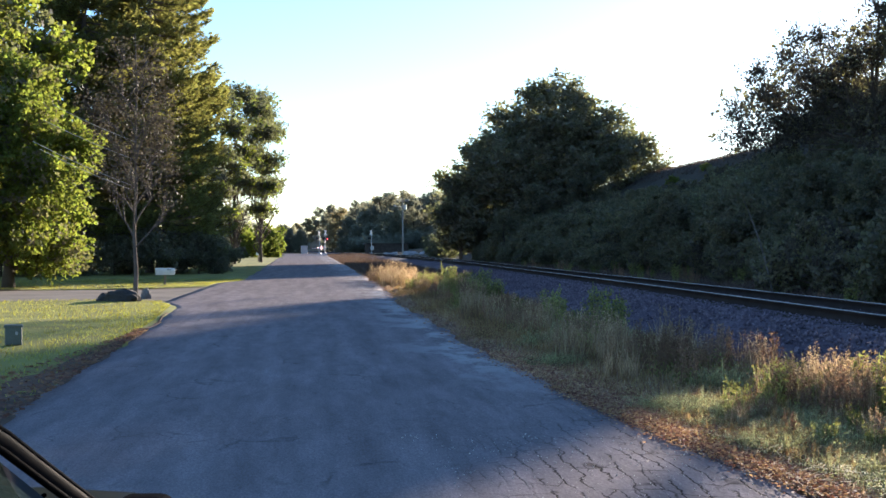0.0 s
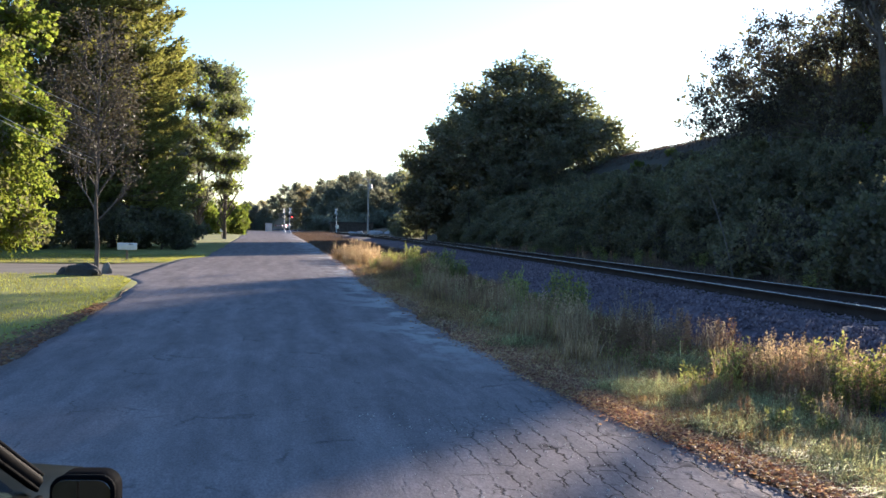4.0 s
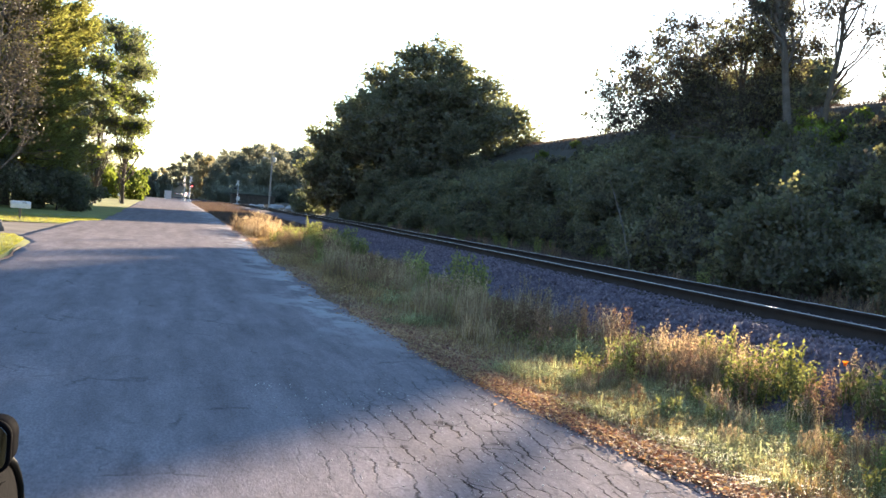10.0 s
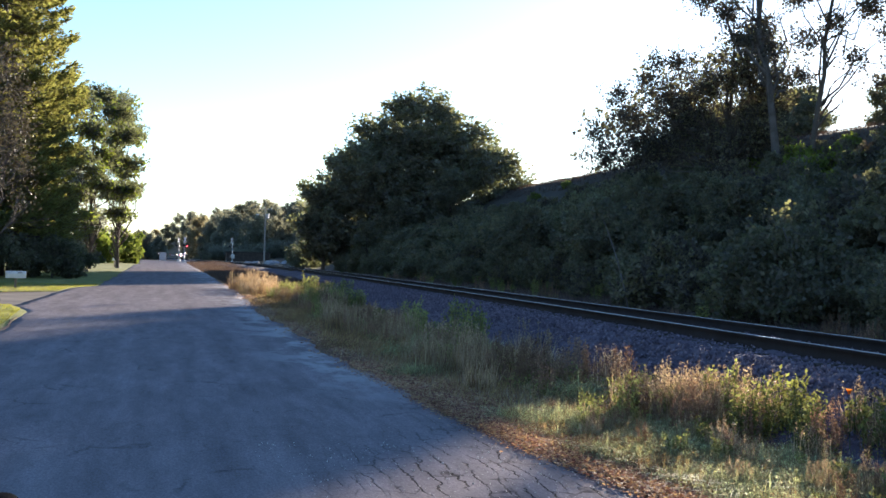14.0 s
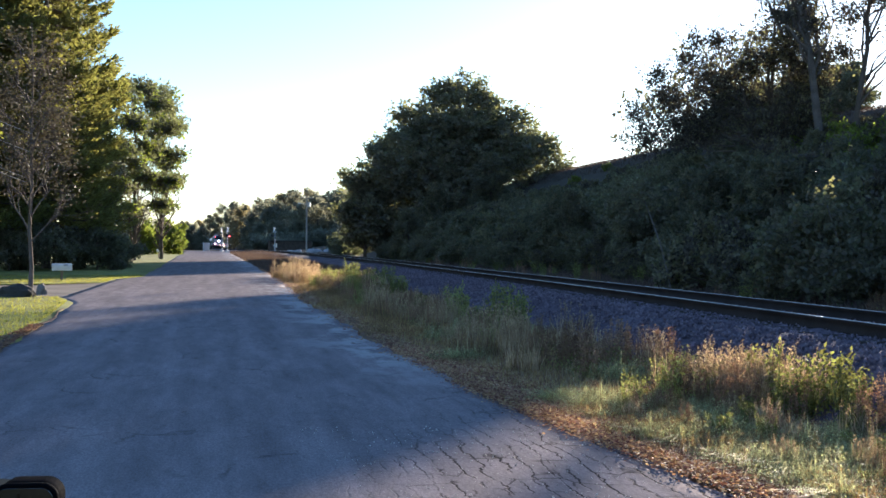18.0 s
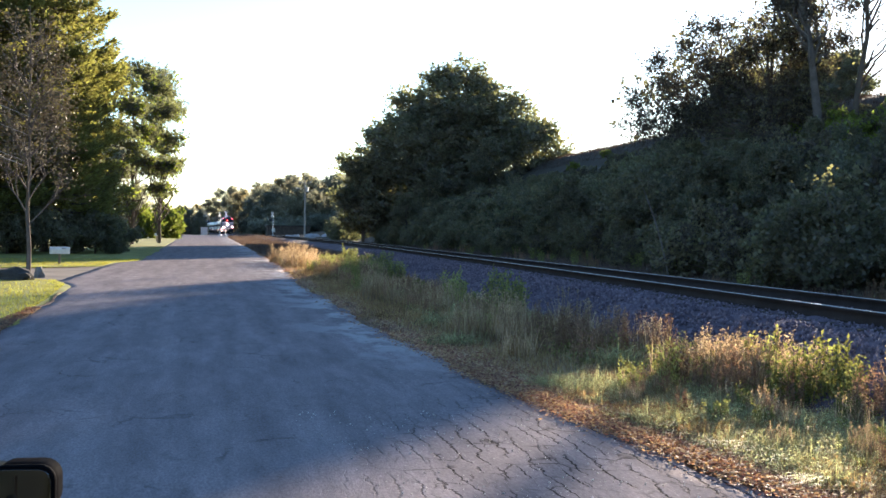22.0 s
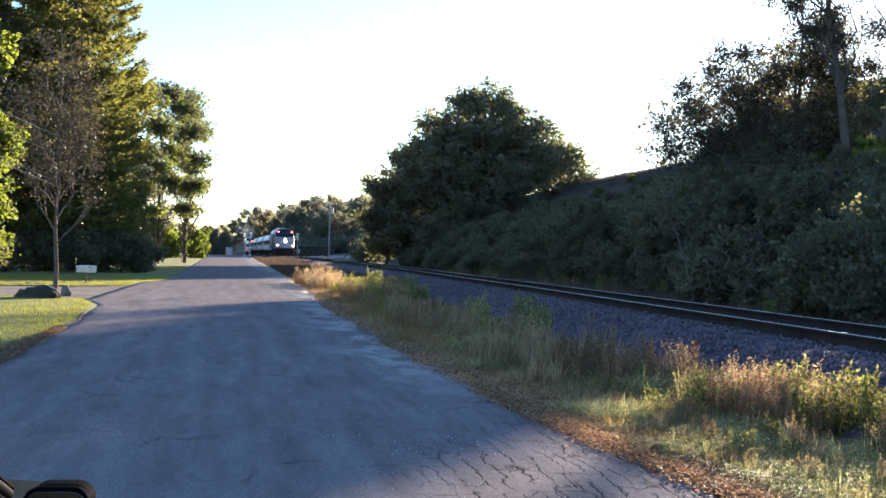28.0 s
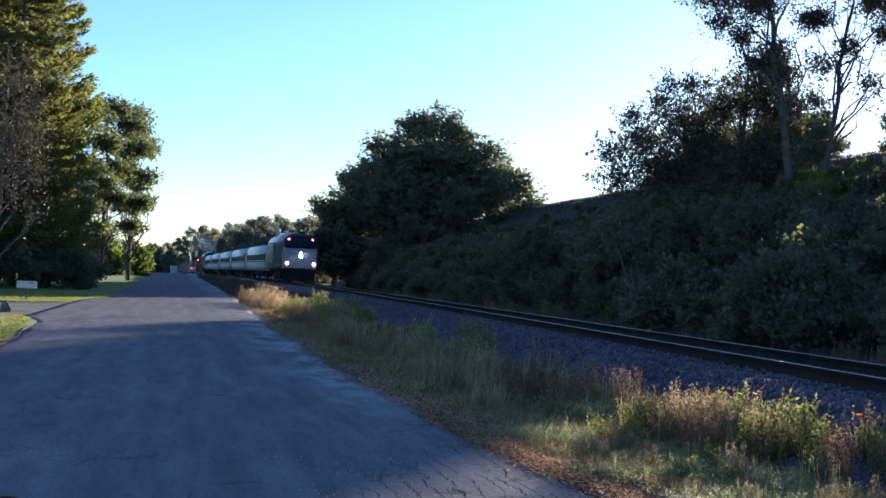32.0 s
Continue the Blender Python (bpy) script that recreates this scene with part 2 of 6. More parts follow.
    bmp = [n for n in t.nodes if n.type == "BUMP"][0]
    b2 = t.nodes.new("ShaderNodeBump")
    b2.inputs["Strength"].default_value, b2.inputs["Distance"].default_value, b2.invert = 0.8, 0.015, True
    t.links.new(amount, b2.inputs["Height"])
    t.links.new(bmp.outputs[0], b2.inputs["Normal"])
    t.links.new(b2.outputs[0], b.inputs["Normal"])
    return m


ROAD = road_mat()


def matt(*materials):
    """Coarse surfaces that hide their own grazing gloss."""
    for m in materials:
        m.node_tree.nodes["Principled BSDF"].inputs["IOR"].default_value = 1.1


matt(ROAD, DRIVE, DUSTY_DRIVE, RAIL, TIE)

# ---- helpers of the scene ----


def thing(name, label, category, group="", at=None):
    ob = new(name)
    ob.empty_display_size = 0.2
    if at is not None:
        ob.matrix_basis = at
    return tagged(ob, label, category, group)


def part(name, data, material, parent, label="", at=None):
    """A bmesh or mesh as one mesh object under a thing or a part."""
    if isinstance(data, bmesh.types.BMesh):
        me = bpy.data.meshes.new(name)
        data.to_mesh(me)
        data.free()
    else:
        me = data
    if material is not None and not me.materials:
        me.materials.append(material)
    ob = new(name, me)
    ob.parent = parent
    if at is not None:
        ob.matrix_basis = at
    if label:
        ob["label"] = label
    return ob


def solid(name, data, material, label, category, group="", kind="", at=None):
    ob = part(name, data, material, None)
    if at is not None:
        ob.matrix_basis = at
    return tagged(ob, label, category, group, kind)


def fast_mesh(name, verts, faces, material, smooth=False):
    """A mesh from arrays; all faces have the same number of corners."""
    verts, faces = np.asarray(verts, np.float32), np.asarray(faces, np.int32)
    me = bpy.data.meshes.new(name)
    k = faces.shape[1]
    me.vertices.add(len(verts))
    me.vertices.foreach_set("co", verts.ravel())
    me.loops.add(faces.size)
    me.loops.foreach_set("vertex_index", faces.ravel())
    me.polygons.add(len(faces))
    me.polygons.foreach_set("loop_start", np.arange(len(faces), dtype=np.int32) * k)
    me.update(calc_edges=True)
    if smooth:
        me.polygons.foreach_set("use_smooth", np.ones(len(faces), bool))
    me.materials.append(material)
    return me


def box(sx, sy, sz, at=(0, 0, 0), bevel=0.0, bm=None, turn=None):
    """A bevelled block, centred on at."""
    own = bmesh.new()
    bmesh.ops.create_cube(own, size=1.0, matrix=Matrix.Diagonal((sx, sy, sz, 1)))
    if bevel:
        bmesh.ops.bevel(own, geom=own.edges[:], offset=bevel, segments=2, affect="EDGES", profile=0.6)
    own.transform(Matrix.Translation(at) @ (turn or Matrix()))
    if bm is None:
        return own
    me = bpy.data.meshes.new("t")
    own.to_mesh(me)
    own.free()
    bm.from_mesh(me)
    bpy.data.meshes.remove(me)
    return bm


def rod(r1, r2, length, m=None, sides=12, bm=None):
    """A tapered rod from the origin along +z, then moved by m."""
    bm = bm or bmesh.new()
    bmesh.ops.create_cone(bm, cap_ends=True, segments=sides, radius1=r1, radius2=r2, depth=length,
                          matrix=(m or Matrix()) @ Matrix.Translation((0, 0, length / 2)))
    return bm


def tube(points, radii, sides=8):
    """Arrays of a tapered tube along points."""
    pts, n = np.asarray(points, float), len(points)
    d = np.gradient(pts, axis=0)
    d /= np.linalg.norm(d, axis=1)[:, None]
    ref = np.where(np.abs(d[:, 2:3]) > 0.9, [[1.0, 0, 0]], [[0, 0, 1.0]])
    a = np.cross(d, ref)
    a /= np.linalg.norm(a, axis=1)[:, None]
    b = np.cross(d, a)
    ang = np.linspace(0, 2 * np.pi, sides, endpoint=False)
    v = pts[:, None] + np.asarray(radii)[:, None, None] * (np.cos(ang)[None, :, None] * a[:, None] + np.sin(ang)[None, :, None] * b[:, None])
    i, j = np.meshgrid(np.arange(n - 1), np.arange(sides), indexing="ij")
    q = np.stack([i * sides + j, i * sides + (j + 1) % sides, (i + 1) * sides + (j + 1) % sides, (i + 1) * sides + j], -1).reshape(-1, 4)
    return v.reshape(-1, 3), q


def join_arrays(pieces):
    vs, fs, n = [], [], 0
    for v, f in pieces:
        vs.append(v)
        fs.append(f + n)
        n += len(v)
    return np.concatenate(vs), np.concatenate(fs)


def leaves(rng, at, size, droop=0.0, slim=0.42):
    """Arrays of one four-cornered leaf at each place, folded a little along its rib."""
    n = len(at)
    a = rng.normal(size=(n, 3))
    a[:, 2] -= droop
    a /= np.linalg.norm(a, axis=1)[:, None]
    b = np.cross(a, rng.normal(size=(n, 3)))
    b /= np.linalg.norm(b, axis=1)[:, None]
    c = np.cross(a, b)
    s = (size * rng.uniform(0.6, 1.35, n))[:, None]
    v = np.stack([at, at + s * (0.5 * a + slim * b + 0.12 * c), at + s * 1.05 * a, at + s * (0.5 * a - slim * b + 0.12 * c)], 1)
    return v.reshape(-1, 3), np.arange(4 * n).reshape(-1, 4)


def unit(v):
    return v / np.maximum(np.linalg.norm(v, axis=1), 1e-6)[:, None]


def turned_leaves(rng, at, along_, face, size, slim=0.42):
    """Arrays of one four-cornered leaf at each place, lying along its twig with its face to the light."""
    a = unit(along_)
    b = unit(np.cross(face, a))
    c = np.cross(a, b)
    k = (size * rng.uniform(0.6, 1.35, len(at)))[:, None]
    v = np.stack([at, at + k * (0.5 * a + slim * b + 0.12 * c), at + k * 1.05 * a, at + k * (0.5 * a - slim * b + 0.12 * c)], 1)
    return v.reshape(-1, 3), np.arange(4 * len(at)).reshape(-1, 4)


def crown_sprays(rng, lobes, n, per, reach, width, fill=0.35, up=0.25, flat=0.3):
    """Leafy twigs that end on the skin of round lobes (x, y, z, rx, rz), some inside: places, directions and faces of the leaves, and the twigs."""
    lobes = np.asarray(lobes, float)
    w = lobes[:, 3] ** 2.4
    pick = rng.choice(len(lobes), n, p=w / w.sum())
    d = unit(rng.normal(size=(n, 3)))
    r = np.where(rng.random(n) < fill, rng.uniform(0.25, 0.8, n), rng.uniform(0.8, 1.14, n))[:, None]
    tip = lobes[pick, :3] + d * r * lobes[pick][:, [3, 3, 4]]
    g = unit(d * (1 - abs(up)) + np.array([0, 0, up]) + rng.normal(size=(n, 3)) * 0.3)
    ln = reach * rng.uniform(0.6, 1.25, (n, 1))
    base = tip - g * ln
    m = n * per
    q = rng.random((m, 1)) ** 0.8
    gg = np.repeat(g, per, 0)
    p = np.repeat(base, per, 0) + gg * np.repeat(ln, per, 0) * q + rng.normal(size=(m, 3)) * width * (1 - 0.8 * q) * np.array([1, 1, 0.7])
    along_ = gg * 0.8 + rng.normal(size=(m, 3)) * 0.55
    face = np.repeat(0.35 * d + np.array([0, 0, flat]) + rng.normal(size=(n, 3)) * 0.4, per, 0) + rng.normal(size=(m, 3)) * 0.4
    return p, along_, face, base, tip


# ---- the lie of the land ----
TRACK_Y = np.array([-150, -60, 0, 40, 75, 100, 125, 160, 205, 240, 330, 430, 500, 573, 700, 900, 1150.0])
TRACK_X = np.array([2.0, 5.4, 8.2, 10.2, 11.25, 11.35, 10.88, 9.88, 8.6, 7.7, 5.7, 3.2, -0.2, -6.5, -26, -70, -140.0])


def smooth_spline(xs, ys):
    m = np.gradient(ys, xs)

    def f(q):
        q = np.asarray(q, float)
        i = np.clip(np.searchsorted(xs, q) - 1, 0, len(xs) - 2)
        h = xs[i + 1] - xs[i]
        s = np.clip((q - xs[i]) / h, 0, 1)
        return ((2 * s**3 - 3 * s**2 + 1) * ys[i] + (s**3 - 2 * s**2 + s) * h * m[i] + (-2 * s**3 + 3 * s**2) * ys[i + 1] + (s**3 - s**2) * h * m[i + 1])

    return f


track_x = smooth_spline(TRACK_Y, TRACK_X)


def ease(a, b, x):
    s = np.clip((x - a) / (b - a), 0, 1)
    return s * s * (3 - 2 * s)


def road_z(y):
    return 0.004 * np.clip(y, -60, 235)


def rail_z(y):
    return 0.72 + 0.0011 * np.clip(y, 0, 235) + 0.0028 * np.clip(np.asarray(y, float) - 60, 0, 90)


def ridge_z(y):
    """Height of the bank behind the track."""
    return (9.5 + 0.019 * (np.clip(y, -40, 75) - 61)) * (1 - 0.72 * ease(128, 190, y)) * ease(-60, 0, y)


def ground_z(x, y):
    """Bare ground: lawn and verge level with the road, the track's berm, the bank behind it."""
    x, y = np.asarray(x, float), np.asarray(y, float)
    z = road_z(y) - 0.03
    u = x - track_x(y)
    berm = rail_z(y) - 0.24
    z = z + (berm - z) * ease(-3.0, -1.4, u) * (1 - ease(1.4, 2.8, u) * 0.8)
    up = ease(track_x(y) + 3.2, 36.5, x) ** 1.4
    z = z + np.maximum(ridge_z(y) - z, 0) * up
    hill = 11 * ease(300, 520, y) * ease(10, 60, u) + 6 * ease(330, 620, y) * ease(12, 40, np.abs(u))
    z = z + hill
    z = z + 0.05 * np.sin(x * 0.9 + 1.3 * np.sin(y * 0.31)) * np.sin(y * 0.53) * ease(4.5, 6, np.abs(x)) * ease(3.6, 5, np.abs(u))
    return z


def spaced(*runs):
    out = []
    for a, b, step in runs:
        out += list(np.arange(a, b, step))
    return np.array(out + [runs[-1][1]])


gx = spaced((-3000, -400, 650), (-400, -60, 40), (-60, -12, 4), (-12, 22, 0.5), (22, 44, 1.5), (44, 60, 4), (60, 400, 40), (400, 3000, 650))
gy = spaced((-3000, -200, 700), (-200, -20, 15), (-20, 60, 0.6), (60, 140, 1.6), (140, 300, 4), (300, 700, 20), (700, 3000, 600))
X, Y = np.meshgrid(gx, gy)
V = np.stack([X, Y, ground_z(X, Y)], -1).reshape(-1, 3)
W = len(gx)
i, j = np.meshgrid(np.arange(len(gy) - 1), np.arange(W - 1), indexing="ij")
Q = np.stack([i * W + j, i * W + j + 1, (i + 1) * W + j + 1, (i + 1) * W + j], -1).reshape(-1, 4)
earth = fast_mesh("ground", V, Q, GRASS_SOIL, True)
# past x = 13 the earth colour is darkened for the bank's shade
earth.materials.append(SHADED_BANK)
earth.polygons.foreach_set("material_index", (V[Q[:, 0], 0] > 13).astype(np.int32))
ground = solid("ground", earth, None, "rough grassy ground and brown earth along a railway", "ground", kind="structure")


def sheet(name, left, right, ys, lift, material, label, category, rag=0.0, cols=14, seed=1, crown=0.0, kind="structure"):
    """A paved strip along y with ragged edges, laid over the ground."""
    rng = np.random.default_rng(seed)
    ys = np.asarray(ys, float)
    jag = lambda: np.convolve(rng.normal(size=len(ys) + 6), np.ones(4) / 4, "same")[3:-3] * rag
    l, r = left(ys) + jag(), right(ys) + jag()
    s = np.concatenate([[0, 0.004], np.linspace(0.05, 0.95, cols - 4), [0.996, 1]])
    x = l[:, None] + (r - l)[:, None] * s
    y = np.repeat(ys[:, None], cols, 1)
    z = road_z(y) + lift + crown * (1 - (2 * s - 1) ** 2)
    z[:, 0] -= 0.05 + lift
    z[:, -1] -= 0.05 + lift
    v = np.stack([x, y, z], -1).reshape(-1, 3)
    i, j = np.meshgrid(np.arange(len(ys) - 1), np.arange(cols - 1), indexing="ij")
    q = np.stack([i * cols + j, i * cols + j + 1, (i + 1) * cols + j + 1, (i + 1) * cols + j], -1).reshape(-1, 4)
    return solid(name, fast_mesh(name, v, q, material, True), None, label, category, kind=kind)


def knots(xs, ys):
    return lambda q: np.interp(q, xs, ys)


road_left = knots([-120, 0, 12, 20, 27, 34, 36, 54, 58, 75, 120, 225, 236], [-3.0, -3.0, -2.95, -3.15, -3.3, -3.7, -4.2, -4.0, -3.1, -3.2, -3.6, -4.5, -12])
road_right = knots([-120, 0, 6, 8, 10, 13, 20, 34, 45, 63, 120, 200, 225, 236], [3.4, 3.6, 3.65, 3.4, 3.15, 2.95, 2.75, 2.6, 2.9, 3.1, 3.1, 3.0, 4.0, 12])
road = sheet("road", road_left, road_right, spaced((-120, -4, 4), (-4, 60, 0.22), (60, 236, 1.5)), 0.02, ROAD,
             "old grey asphalt lane with cracks and worn edges", "road", rag=0.10, crown=0.012, cols=18)
street_pts = spaced((222, 242, 2.0))
street = sheet("cross_street", knots([222, 242], [-120, -120]), knots([222, 242], [21, 21]), street_pts, 0.012, DRIVE,
               "grey asphalt street that crosses the railway", "road", cols=40, seed=4)

# driveway and lawns on the house side


def drive_near(x):
    return np.interp(x, [-60, -12, -6, -4.2, -3.4], [36.5, 37.5, 38.2, 36.6, 34.5])


def drive_far(x):
    return np.interp(x, [-60, -12, -6, -4.2, -3.2], [45.5, 46.5, 47.6, 50, 55.0])


def side_sheet(name, near, far, xs, lift, material, label, category, rows=12):
    xs = np.asarray(xs, float)
    s = np.linspace(0, 1, rows)
    y = near(xs)[:, None] + (far(xs) - near(xs))[:, None] * s
    x = np.repeat(xs[:, None], rows, 1)
    z = np.maximum(road_z(y), ground_z(x, y)) + lift
    z[:, 0] -= 0.05
    z[:, -1] -= 0.05
    v = np.stack([x, y, z], -1).reshape(-1, 3)
    i, j = np.meshgrid(np.arange(len(xs) - 1), np.arange(rows - 1), indexing="ij")
    q = np.stack([i * rows + j, (i + 1) * rows + j, (i + 1) * rows + j + 1, i * rows + j + 1], -1).reshape(-1, 4)
    return solid(name, fast_mesh(name, v, q, material, True), None, label, category, kind="structure")


driveway = side_sheet("driveway", drive_near, drive_far, spaced((-60, -14, 3), (-14, -3.3, 0.35)), 0.02, DUSTY_DRIVE,
                      "worn dusty tan-grey driveway that joins the lane", "driveway")


def lawn_sheet(name, y0, y1, step, edge, label):
    ys = spaced((y0, y1, step))
    s = np.linspace(0, 1, 40) ** 1.6
    rng = np.random.default_rng(5)
    r = edge(ys) + 0.10 + np.convolve(rng.normal(size=len(ys) + 6), np.ones(3) / 3, "same")[3:-3] * 0.10
    x = r[:, None] + (-42 - r)[:, None] * s
    y = np.repeat(ys[:, None], 40, 1)
    z = road_z(y) + 0.032 + 0.02 * np.sin(x * 0.8) * np.sin(y * 0.6 + x * 0.2)
    z[:, 0] -= 0.03
    v = np.stack([x, y, z], -1).reshape(-1, 3)
    i, j = np.meshgrid(np.arange(len(ys) - 1), np.arange(39), indexing="ij")
    q = np.stack([i * 40 + j, (i + 1) * 40 + j, (i + 1) * 40 + j + 1, i * 40 + j + 1], -1).reshape(-1, 4)
    return solid(name, fast_mesh(name, v, q, LAWN, True), None, label, "lawn", kind="structure")


near_edge = lambda y: np.minimum(road_left(y) + 0.05, np.interp(y, [-30, 33.5, 35.5, 37, 37.4], [9, 9, -4.0, -5.2, -9]))
lawn_sheet("lawn", -20, 37.4, 0.4, near_edge, "short mown green lawn beside the lane")
far_edge = lambda y: np.minimum(road_left(y) + 0.05, np.interp(y, [46.6, 48, 50, 55, 56, 300], [-11, -6.2, -4.3, -3.3, 9, 9]))
lawn_sheet("lawn_far", 46.8, 195, 0.6, far_edge, "mown lawn strip between the driveway and the hedge")


def blades(rng, at, height, width, lean=0.35, bend=0.5):
    """Arrays of grass blades: two quads each, narrowing and bent over."""
    n = len(at)
    a = rng.uniform(0, 2 * np.pi, n)
    d = np.stack([np.cos(a), np.sin(a), np.zeros(n)], -1)
    w = np.stack([-np.sin(a), np.cos(a), np.zeros(n)], -1) * (np.asarray(width) * rng.uniform(0.7, 1.3, n))[:, None]
    h = (np.asarray(height) * rng.uniform(0.55, 1.25, n))[:, None]
    l = rng.uniform(0, lean, n)[:, None]
    up = np.array([0, 0, 1.0])
    p0, p1 = at, at + h * (0.55 * up + 0.55 * l * d)
    p2 = at + h * ((1.0 - 0.3 * bend * l) * up + (1 + bend) * l * d)
    v = np.stack([p0 - w, p0 + w, p1 + 0.75 * w, p1 - 0.75 * w, p2 + 0.12 * w, p2 - 0.12 * w], 1).reshape(-1, 3)
    k = np.arange(n)[:, None] * 6
    q = np.stack([k + [0, 1, 2, 3], k + [3, 2, 4, 5]], 1).reshape(-1, 4)
    return v, q


BLADE = leaf_mat("grass_blade", (0.27, 0.275, 0.068), (1.5, 1.45, 0.8), 0.35, 0.35)
BLADE_DRY = leaf_mat("dry_grass", (0.46, 0.36, 0.235), (1.25, 1.15, 0.9), 0.46, 0.35, 0.7)
BLADE_DULL = leaf_mat("dull_grass", (0.30, 0.21, 0.115), (1.5, 1.4, 0.8), 0.35, 0.4, 0.7)
WEED_PALE = leaf_mat("pale_weed_leaf", (0.43, 0.43, 0.23), (1.2, 1.2, 0.9), 0.45, 0.5)
WEED_GREEN = leaf_mat("green_weed_leaf", (0.21, 0.22, 0.09), (1.45, 1.4, 0.8), 0.45, 0.4)
WEED_RUST = leaf_mat("rusty_weed", (0.25, 0.165, 0.115), (1.4, 1.2, 0.9), 0.35, 0.35, 0.8)
FALLEN = leaf_mat("fallen_leaf", (0.52, 0.325, 0.20), (1.2, 1.1, 0.8), 0.3, 0.6, 0.7)

# bare brown earth where the lawn meets the lane


def dirt_width(y):
    return np.interp(y, [0, 7, 9, 11, 13, 15, 18, 22, 30], [5, 4.4, 3.4, 2.1, 1.2, 0.7, 0.4, 0.12, 0.02])


dy = spaced((2, 30, 0.3))
rng = np.random.default_rng(8)
wob = np.convolve(rng.normal(size=len(dy) + 4), np.ones(3) / 3, "same")[2:-2]
ds = np.linspace(0, 1, 12)
dx = (road_left(dy) + 0.10 + 0.06 * wob)[:, None] - (dirt_width(dy) * (1 + 0.25 * wob))[:, None] * ds
dyy = np.repeat(dy[:, None], 12, 1)
dz = road_z(dyy) + 0.04 + 0.02 * np.sin(dx * 0.8) * np.sin(dyy * 0.6 + dx * 0.2) + rng.normal(size=dx.shape) * 0.006
dz[:, 0] = road_z(dy) + 0.022
dz[:, -1] -= 0.03
i, j = np.meshgrid(np.arange(len(dy) - 1), np.arange(11), indexing="ij")
Q = np.stack([i * 12 + j, (i + 1) * 12 + j, (i + 1) * 12 + j + 1, i * 12 + j + 1], -1).reshape(-1, 4)
solid("dirt_edge", fast_mesh("dirt_edge", np.stack([dx, dyy, dz], -1).reshape(-1, 3), Q, DIRT, True), None, "bare brown earth along the lawn's edge", "dirt", kind="structure")
rng = np.random.default_rng(11)
n = 42000
y = 10 + 50 * rng.random(n) ** 0.8
x = road_left(y) - 0.05 - 13 * rng.random(n) ** 1.7
keep = ((y < drive_near(x) - 0.1) & ((x < road_left(y) - dirt_width(y) * 0.9) | (rng.random(n) < 0.12))) | ((y > drive_far(x) + 0.1) & (y < 60))
p = np.stack([x, y, road_z(y) + 0.025], -1)[keep]
lawn_grass = solid("lawn_grass", fast_mesh("lawn_grass", *blades(rng, p, 0.055, 0.007, 0.6), BLADE), None,
                   "short green grass of the mown lawn", "grass", kind="stuff")

# ---- railway ----
track = thing("railway_track", "single railway track with steel rails on wooden sleepers", "railway track")
track["kind"] = "structure"
ty = spaced((-60, 140, 1.0), (140, 1140, 4.0))
tc = np.stack([track_x(ty), ty, rail_z(ty)], -1)
td = np.gradient(tc, axis=0)
td /= np.linalg.norm(td, axis=1)[:, None]
side = np.cross(td, [0, 0, 1.0])


def rail_arrays(off, profile):
    prof = np.asarray(profile, float)
    v = tc[:, None] + side[:, None] * (off + prof[:, 0])[None, :, None] + np.array([0, 0, 1.0]) * prof[:, 1][None, :, None]
    m, k = len(tc), len(prof)
    i, j = np.meshgrid(np.arange(m - 1), np.arange(k), indexing="ij")
    q = np.stack([i * k + j, i * k + (j + 1) % k, (i + 1) * k + (j + 1) % k, (i + 1) * k + j], -1).reshape(-1, 4)
    return v.reshape(-1, 3), q


PROFILE = [(-0.07, -0.17), (0.07, -0.17), (0.07, -0.155), (0.012, -0.14), (0.012, -0.045), (0.034, -0.035), (0.036, -0.008), (0.03, 0.0),
           (-0.03, 0.0), (-0.036, -0.008), (-0.034, -0.035), (-0.012, -0.045), (-0.012, -0.14), (-0.07, -0.155)]
for off in (-0.7525, 0.7525):
    r = part("rail", fast_mesh("rail", *rail_arrays(off, PROFILE), RAIL), None, track, "rusty steel rail with a polished top")
    part("running_surface", fast_mesh("running_surface", *rail_arrays(off, [(-0.028, 0.004), (-0.028, -0.004), (0.028, -0.004), (0.028, 0.004)]), RAIL_TOP), None, r,
         "polished bright top of the rail")
tie_mesh = bpy.data.meshes.new("sleeper")
bt = box(2.6, 0.23, 0.18, bevel=0.012)
bt.to_mesh(tie_mesh)
bt.free()
for k in range(290):
    yy = 4 + k * 0.54
    a = math.degrees(math.atan2(float(track_x(yy + 1) - track_x(yy - 1)), 2.0))
    part("sleeper", tie_mesh, TIE, track, at=pose(float(track_x(yy)) + random.uniform(-0.03, 0.03), yy, float(rail_z(yy)) - 0.17 - 0.085, 0, 0, -a + random.uniform(-0.8, 0.8)))

# ballast: a bed with shoulders, and loose stones over it
us = np.array([-4.0, -3.4, -2.7, -2.2, -1.8, -1.5, -1.2, -0.9, -0.6, -0.2, 0.2, 0.6, 0.9, 1.2, 1.5, 1.8, 2.4, 3.0, 3.6])
by = spaced((-60, 80, 0.4), (80, 250, 2.0), (250, 1140, 8.0))
rng = np.random.default_rng(3)
BX = track_x(by)[:, None] + us[None]
BY = np.repeat(by[:, None], len(us), 1)
top = rail_z(by)[:, None] - 0.19
low = road_z(BY) - 0.015
BZ = low + (top - low) * (1 - ease(1.5, 3.5, np.abs(us))[None]) + rng.normal(size=BX.shape) * 0.018
BZ[:, 0] -= 0.25
BZ[:, -1] -= 0.25
V = np.stack([BX, BY, BZ], -1).reshape(-1, 3)
W = len(us)
i, j = np.meshgrid(np.arange(len(by) - 1), np.arange(W - 1), indexing="ij")
